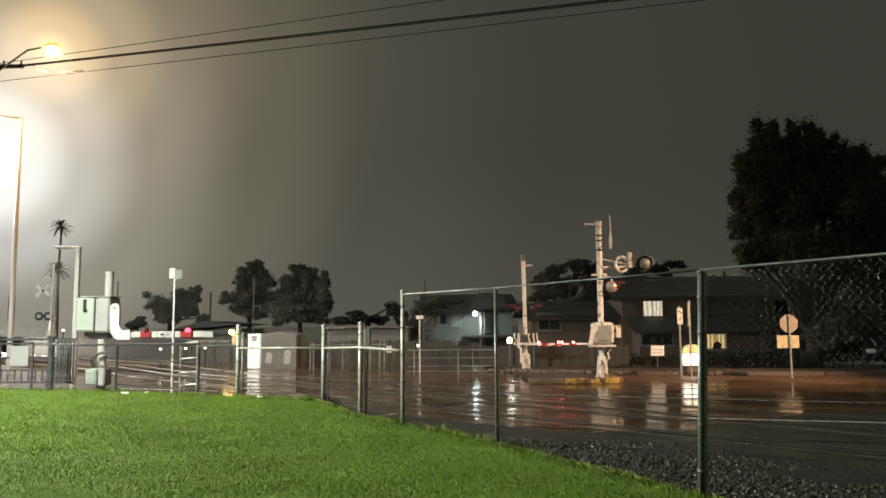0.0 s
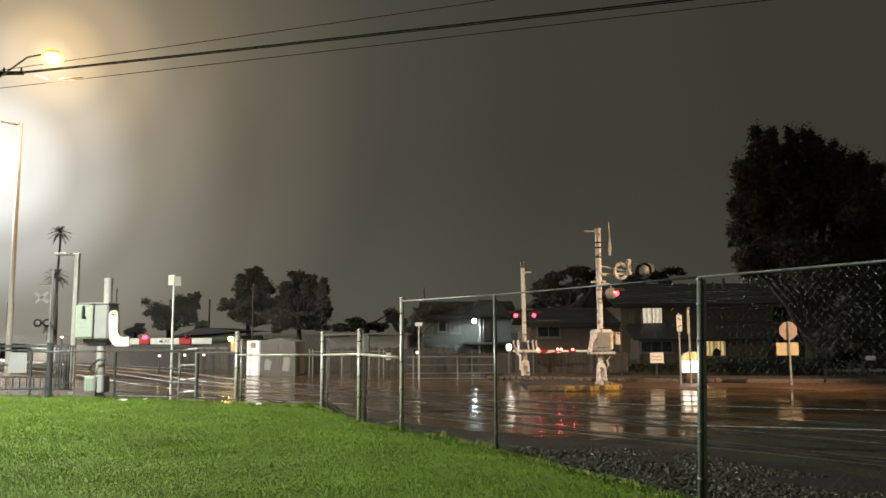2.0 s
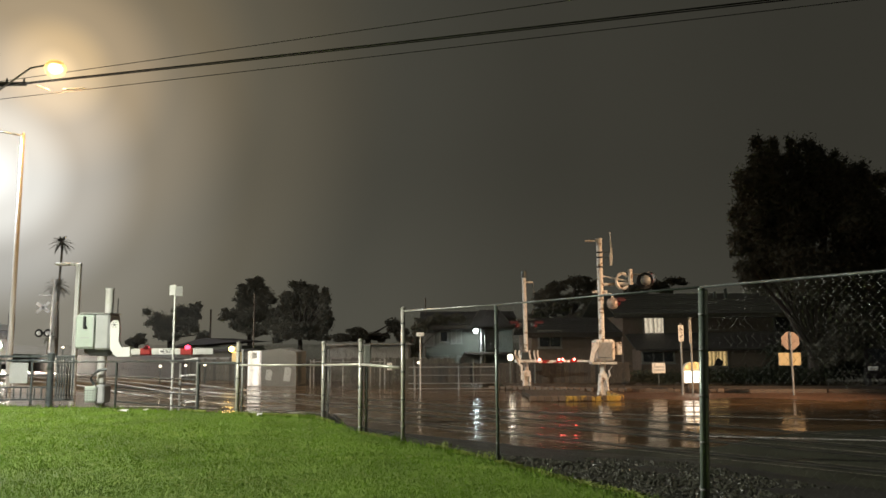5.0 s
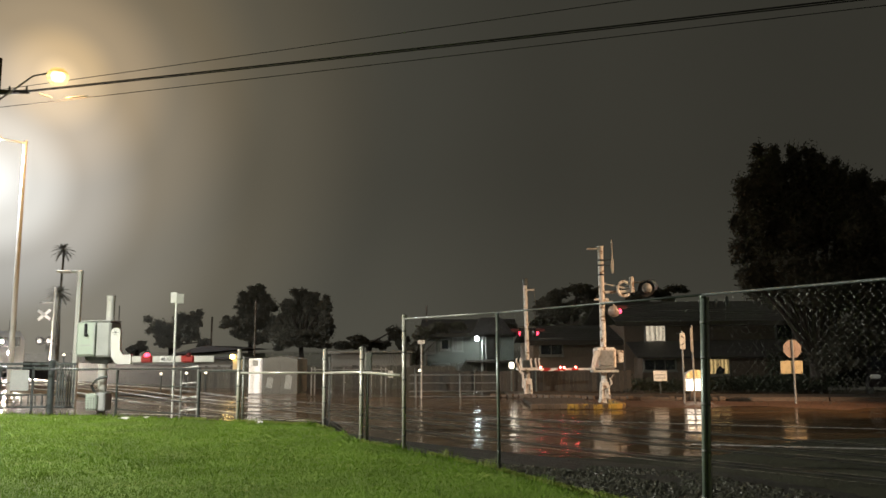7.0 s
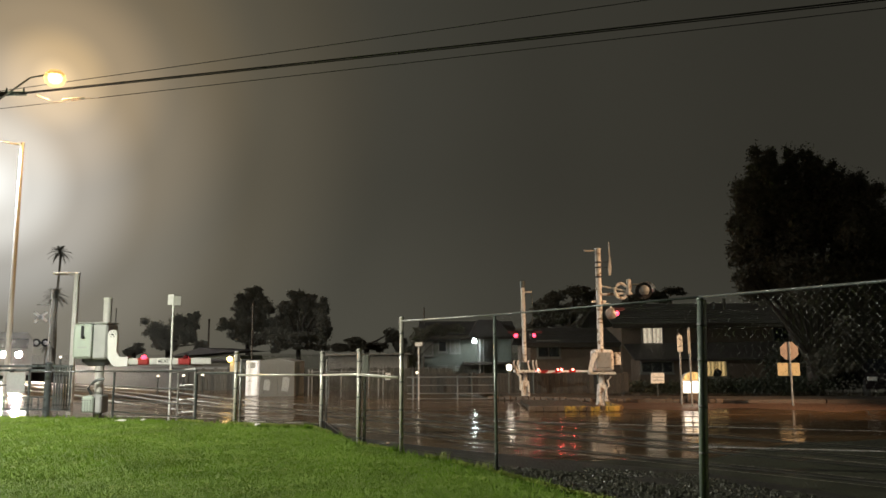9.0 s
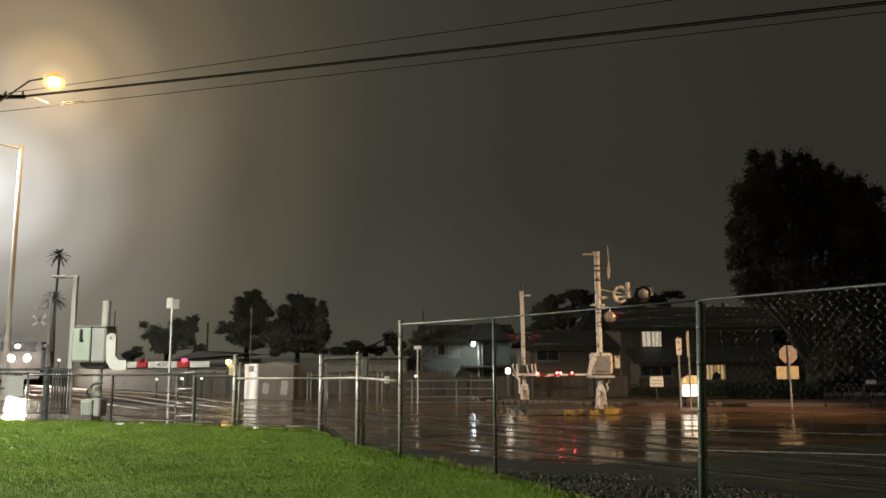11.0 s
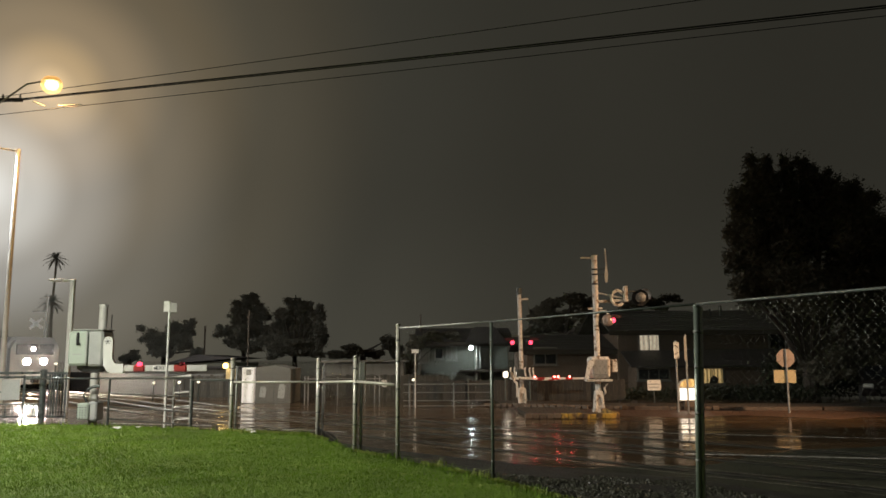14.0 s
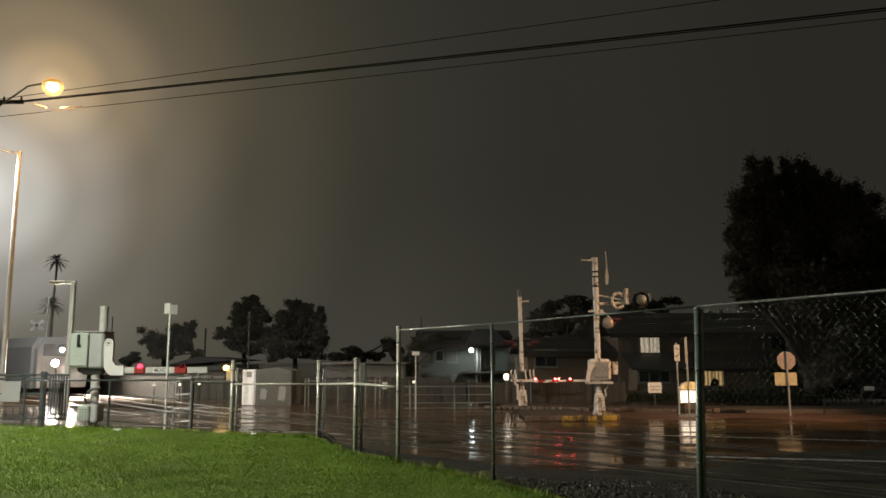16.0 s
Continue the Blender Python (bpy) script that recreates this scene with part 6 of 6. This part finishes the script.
def build_trees():
    tree("tree", 14.8, 31.0, outline_at(1419, 31, 573, [
        (1347, 262, 34, 54), (1374, 262, 26, 44), (1406, 244, 22, 46), (1442, 246, 22, 52), (1472, 280, 32, 46), (1524, 276, 24, 40),
        (1318, 306, 30, 42), (1312, 286, 24, 32), (1301, 346, 24, 34), (1360, 330, 66, 66), (1296, 398, 24, 34), (1330, 400, 50, 60), (1300, 448, 24, 30),
        (1420, 340, 76, 84), (1500, 350, 76, 80), (1400, 450, 90, 66), (1490, 460, 90, 86), (1570, 380, 66, 100), (1332, 468, 36, 28), (1380, 300, 46, 56), (1460, 292, 46, 56), (1505, 306, 40, 40), (1545, 312, 36, 40),
        (1570, 520, 66, 76), (1480, 560, 76, 54), (1640, 400, 60, 120), (1545, 580, 60, 40), (1440, 590, 50, 30)]),
        0.30, 210000, 0.062, LEAF, 11, "huge dark cypress-like tree behind the stop sign", 0.5, core=0.86, subs=6, fill=30000)
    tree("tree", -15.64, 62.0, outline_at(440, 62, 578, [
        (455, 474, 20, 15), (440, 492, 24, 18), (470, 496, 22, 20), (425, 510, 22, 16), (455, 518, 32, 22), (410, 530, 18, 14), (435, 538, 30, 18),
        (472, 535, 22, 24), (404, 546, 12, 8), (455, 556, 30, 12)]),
        0.2, 34000, 0.085, LEAF_HAZE_GREY, 12, "dark broad tree beyond the low buildings", 1.6, "far trees", core=0.74, subs=8, fill=2500)
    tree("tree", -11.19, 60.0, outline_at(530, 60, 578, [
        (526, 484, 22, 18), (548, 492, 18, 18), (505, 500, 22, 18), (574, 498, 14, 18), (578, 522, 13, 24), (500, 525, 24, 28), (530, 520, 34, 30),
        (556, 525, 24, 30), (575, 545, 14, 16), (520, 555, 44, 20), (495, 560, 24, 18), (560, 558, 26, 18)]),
        0.2, 52000, 0.085, LEAF_HAZE_GREY, 13, "dense dark tree beyond the low buildings", 1.6, "far trees", core=0.78, subs=8, fill=5000)
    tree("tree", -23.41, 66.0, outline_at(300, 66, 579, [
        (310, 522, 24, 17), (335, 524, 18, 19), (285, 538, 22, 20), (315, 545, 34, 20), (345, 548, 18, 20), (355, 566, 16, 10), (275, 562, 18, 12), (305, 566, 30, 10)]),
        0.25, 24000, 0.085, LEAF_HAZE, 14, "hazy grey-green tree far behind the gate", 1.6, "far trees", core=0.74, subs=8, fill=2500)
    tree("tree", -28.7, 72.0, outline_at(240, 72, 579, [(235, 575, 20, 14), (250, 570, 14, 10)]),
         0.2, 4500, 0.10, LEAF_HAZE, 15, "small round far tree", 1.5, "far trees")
    tree("tree", -5.72, 58.0, outline_at(650, 58, 577, [(610, 568, 26, 8), (640, 562, 24, 10), (665, 568, 22, 8), (697, 548, 18, 20), (712, 560, 16, 16)]),
         0.25, 14000, 0.11, LEAF, 16, "low dark trees above the pale roofs", 1.5, "far trees")
    tree("tree", 7.57, 46.0, outline_at(1010, 46, 575, [
        (985, 480, 26, 16), (1020, 470, 32, 16), (1050, 480, 24, 20), (965, 500, 20, 20), (1000, 510, 42, 26), (1045, 515, 30, 26), (960, 530, 24, 20), (1190, 470, 26, 10), (1160, 480, 24, 14), (1120, 490, 30, 16)]),
        0.4, 34000, 0.085, LEAF, 17, "broad dark tree behind the long house", 1.6)
    tree("tree", -1.57, 40.6, outline_at(732, 40.6, 575, [(722, 585, 12, 26), (745, 545, 20, 16), (775, 537, 24, 11), (735, 575, 13, 32), (808, 534, 22, 9)]),
         0.08, 16000, 0.06, LEAF, 18, "dark shrubby tree in front of the grey house", 1.0)
    for px, y, top, r in ((372, 60, 519, 0.07), (450, 45, 490, 0.045), (752, 46, 498, 0.04)):
        q = POLES[px]
        p = thing("pole", (q[0], y, 0), "thin dark far pole", "pole", "far poles")
        part("shaft", Shape().tube([(0, 0, 0), (0, 0, q[2])], r, 8), POLE_WOOD, p)
        part("cap", Shape().tube([(0, 0, q[2] - r), (0, 0, q[2] + r * 0.5)], r * 1.15, 8), POLE_WOOD, p)


def palm(x, y, h, r, trunk_r, seed):
    """A fan palm: ringed trunk, a skirt of dead fronds and a round head of feathered fronds."""
    t = thing("palm_tree", (x, y, 0), "tall hazy fan palm far behind the railing", "palm tree", "far palms")
    rng = np.random.default_rng(seed)
    part("trunk", Shape().tube([(0.05 * math.sin(k), 0, h * k / 8) for k in range(9)], trunk_r * 1.3, 10, trunk_r), PALM_BARK_HAZE, t)
    for k in range(34):
        a, e = 2.399 * k, radians(75 - 120 * k / 33 + 8 * rng.normal())
        n = r * (0.8 + 0.35 * rng.random())
        frond, pts = Shape(), []
        for i in range(7):
            q = i / 6
            out = n * q * math.cos(e)
            pts.append(Vector((out * math.cos(a), out * math.sin(a), h + n * q * math.sin(e) - 0.35 * n * q * q)))
        frond.tube(pts, 0.018, 4, 0.006)
        side = Vector((-math.sin(a), math.cos(a), 0))
        for i in range(2, 7):
            for s in (-1, 1):
                tip = pts[i] + side * (s * n * 0.26 * (1.15 - 0.1 * i)) + (pts[i] - pts[i - 1]) * 1.2 + Vector((0, 0, -0.06 * n))
                frond.add([pts[i - 1], pts[i], tip], [(0, 1, 2)])
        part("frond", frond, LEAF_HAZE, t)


palm(-27.7, 55.0, 5.9, 0.8, 0.08, 5)
palm(-28.6, 57.0, 9.3, 0.75, 0.075, 6)
palm(-27.6, 54.0, 2.3, 0.5, 0.09, 7)
POLES = {372: (-18.17, 60.00, 4.31), 450: (-11.09, 45.00, 4.60), 752: (-1.10, 46.00, 4.34)}


# ---------------------------------------------------------------- vehicles
def build_parked_car():
    c = thing("parked_car", pose(16.7, 29.0, 0.0, 0, 0, 62), "dark parked car with a glinting headlamp", "car")
    prof = [(-2.1, 0.35), (-2.15, 0.7), (-1.95, 0.9), (-1.0, 0.98), (-0.4, 1.38), (0.9, 1.42), (1.7, 1.02), (2.15, 0.95), (2.2, 0.5), (2.1, 0.3)]
    part("body", Shape().prism(prof, -0.85, 0.85), CAR_PAINT, c)
    for s in (-0.862, 0.862):
        part("side_window", Shape().prism([(-0.85, 1.0), (-0.36, 1.32), (0.8, 1.36), (1.4, 1.04)], min(s, s * 0.99), max(s, s * 0.99)), DARK_GLASS, c)
    for x in (-1.35, 1.35):
        for y in (-0.82, 0.82):
            w = part("wheel", Shape().tube([(x, y - 0.1, 0.31), (x, y + 0.1, 0.31)], 0.31, 18), RUBBER, c)
            part("rim", Shape().tube([(x, y - 0.11, 0.31), (x, y + 0.11, 0.31)], 0.19, 14), BLACK, w)
    # one headlamp in pale grey, a glint put into its colour
    for y0 in (-0.8, 0.45):
        part("headlamp", Shape().box((-2.17, y0, 0.62), (-1.92, y0 + 0.35, 0.78), 0.04), GREY_BOX if y0 > 0 else DARK_GLASS, c)
    part("grille", Shape().box((-2.175, -0.4, 0.58), (-2.1, 0.4, 0.72), 0.02), BLACK, c)
    part("windscreen", Shape().prism([(-1.0, 0.985), (-0.42, 1.375), (-0.40, 1.36), (-0.96, 0.97)], -0.74, 0.74), DARK_GLASS, c)
    part("mirror", Shape().box((-0.75, -1.0, 0.95), (-0.6, -0.85, 1.08), 0.03), CAR_PAINT, c)
    part("number_plate", Shape().box((-2.19, -0.25, 0.45), (-2.15, 0.25, 0.56), 0.005), GALV_DARK, c)


def build_train():
    """A cab car on the far track; its own -y is its front."""
    t = thing("train", (0, 0, 0), "dim steel train front with glaring white headlamps", "train")
    prof = [(-1.3, 0.45), (1.3, 0.45), (1.35, 1.2), (1.35, 2.5), (1.05, 3.0), (-1.05, 3.0), (-1.35, 2.5), (-1.35, 1.2)]
    part("body", Shape().prism(prof, 0.0, 24.0), TRAIN_STEEL, t)
    part("nose", Shape().prism([(x * 0.9, 0.5 + (z - 0.45) * 0.92) for x, z in prof], -0.5, 0.0), TRAIN_STEEL, t)
    part("windscreen", Shape().box((-0.95, -0.53, 2.05), (0.95, -0.49, 2.62), 0.02), TRAIN_GLASS_GLARE, t)
    part("coupler", Shape().box((-0.15, -1.0, 0.55), (0.15, -0.4, 0.85), 0.04), BLACK, t)
    for x in (-0.42, 0.42):
        lamp_body = part("headlamp", Shape().tube([(x, -0.62, 1.68), (x, -0.49, 1.68)], 0.18, 16), BLACK, t, "glaring white headlamp")
        part("lit_glass", Shape().tube([(x, -0.63, 1.68), (x, -0.624, 1.68)], 0.16, 16), HEAD_GLOW, lamp_body)
    part("marker_lamp", Shape().tube([(-0.1, -0.58, 2.35), (-0.1, -0.48, 2.35)], 0.10, 14), HEAD_DIM, t, "smaller white top lamp")
    for y in (2.0, 4.5, 18, 20.5):
        for x in (-0.72, 0.72):
            part("wheel", Shape().tube([(x - 0.06, y, 0.47), (x + 0.06, y, 0.47)], 0.44, 18), GALV_DARK, t)
    return t


build_far_kerb()
far_railing()
build_houses()
build_far_buildings()
build_trees()
build_parked_car()
TRAIN = build_train()
wood_fence()
yard_fence()
block_wall()


# ---------------------------------------------------------------- what moves
PHASES = ((0.56, 0.56), (-0.06, 0.587), (0.50, 0.645))    # first flash and its length, in seconds


def lens_rows(m, phase):
    """The lens shows its lit half once in every 1.185 s."""
    first, lit = PHASES[phase]
    turns = sorted(t for n in range(-1, 15) for t in (first + 1.185 * n, first + 1.185 * n + lit) if 0.1 < t < 15.95)
    angle = 0.0 if first < 0 < first + lit else 180.0
    turn = lambda a: m @ pose(0, 0, 0, 0, 0, a)
    rows = [(0.0, turn(angle))]
    for t in turns:
        rows += [(t - 0.067, turn(angle)), (t - 0.033, turn(angle + 89)), (t, turn(angle + 178)), (t + 0.033, turn(angle + 180))]
        angle += 180
    rows.append((16.0, turn(angle)))
    return rows


def motions():
    for ob, m, phase in FLASHERS:
        walk(ob, lens_rows(m, phase))
    # the train creeps nearer along the far track
    rows = []
    for t, y in ((0.0, 52.0), (4.0, 50.0), (7.0, 47.6), (9.0, 46.0), (11.5, 44.4), (12.5, 43.6), (13.5, 42.8), (14.5, 41.9), (15.3, 40.6), (16.0, 39.5)):
        rows.append((t, pose(20.18 - y, y, 0, 0, 0, 45)))
    walk(TRAIN, rows)


motions()
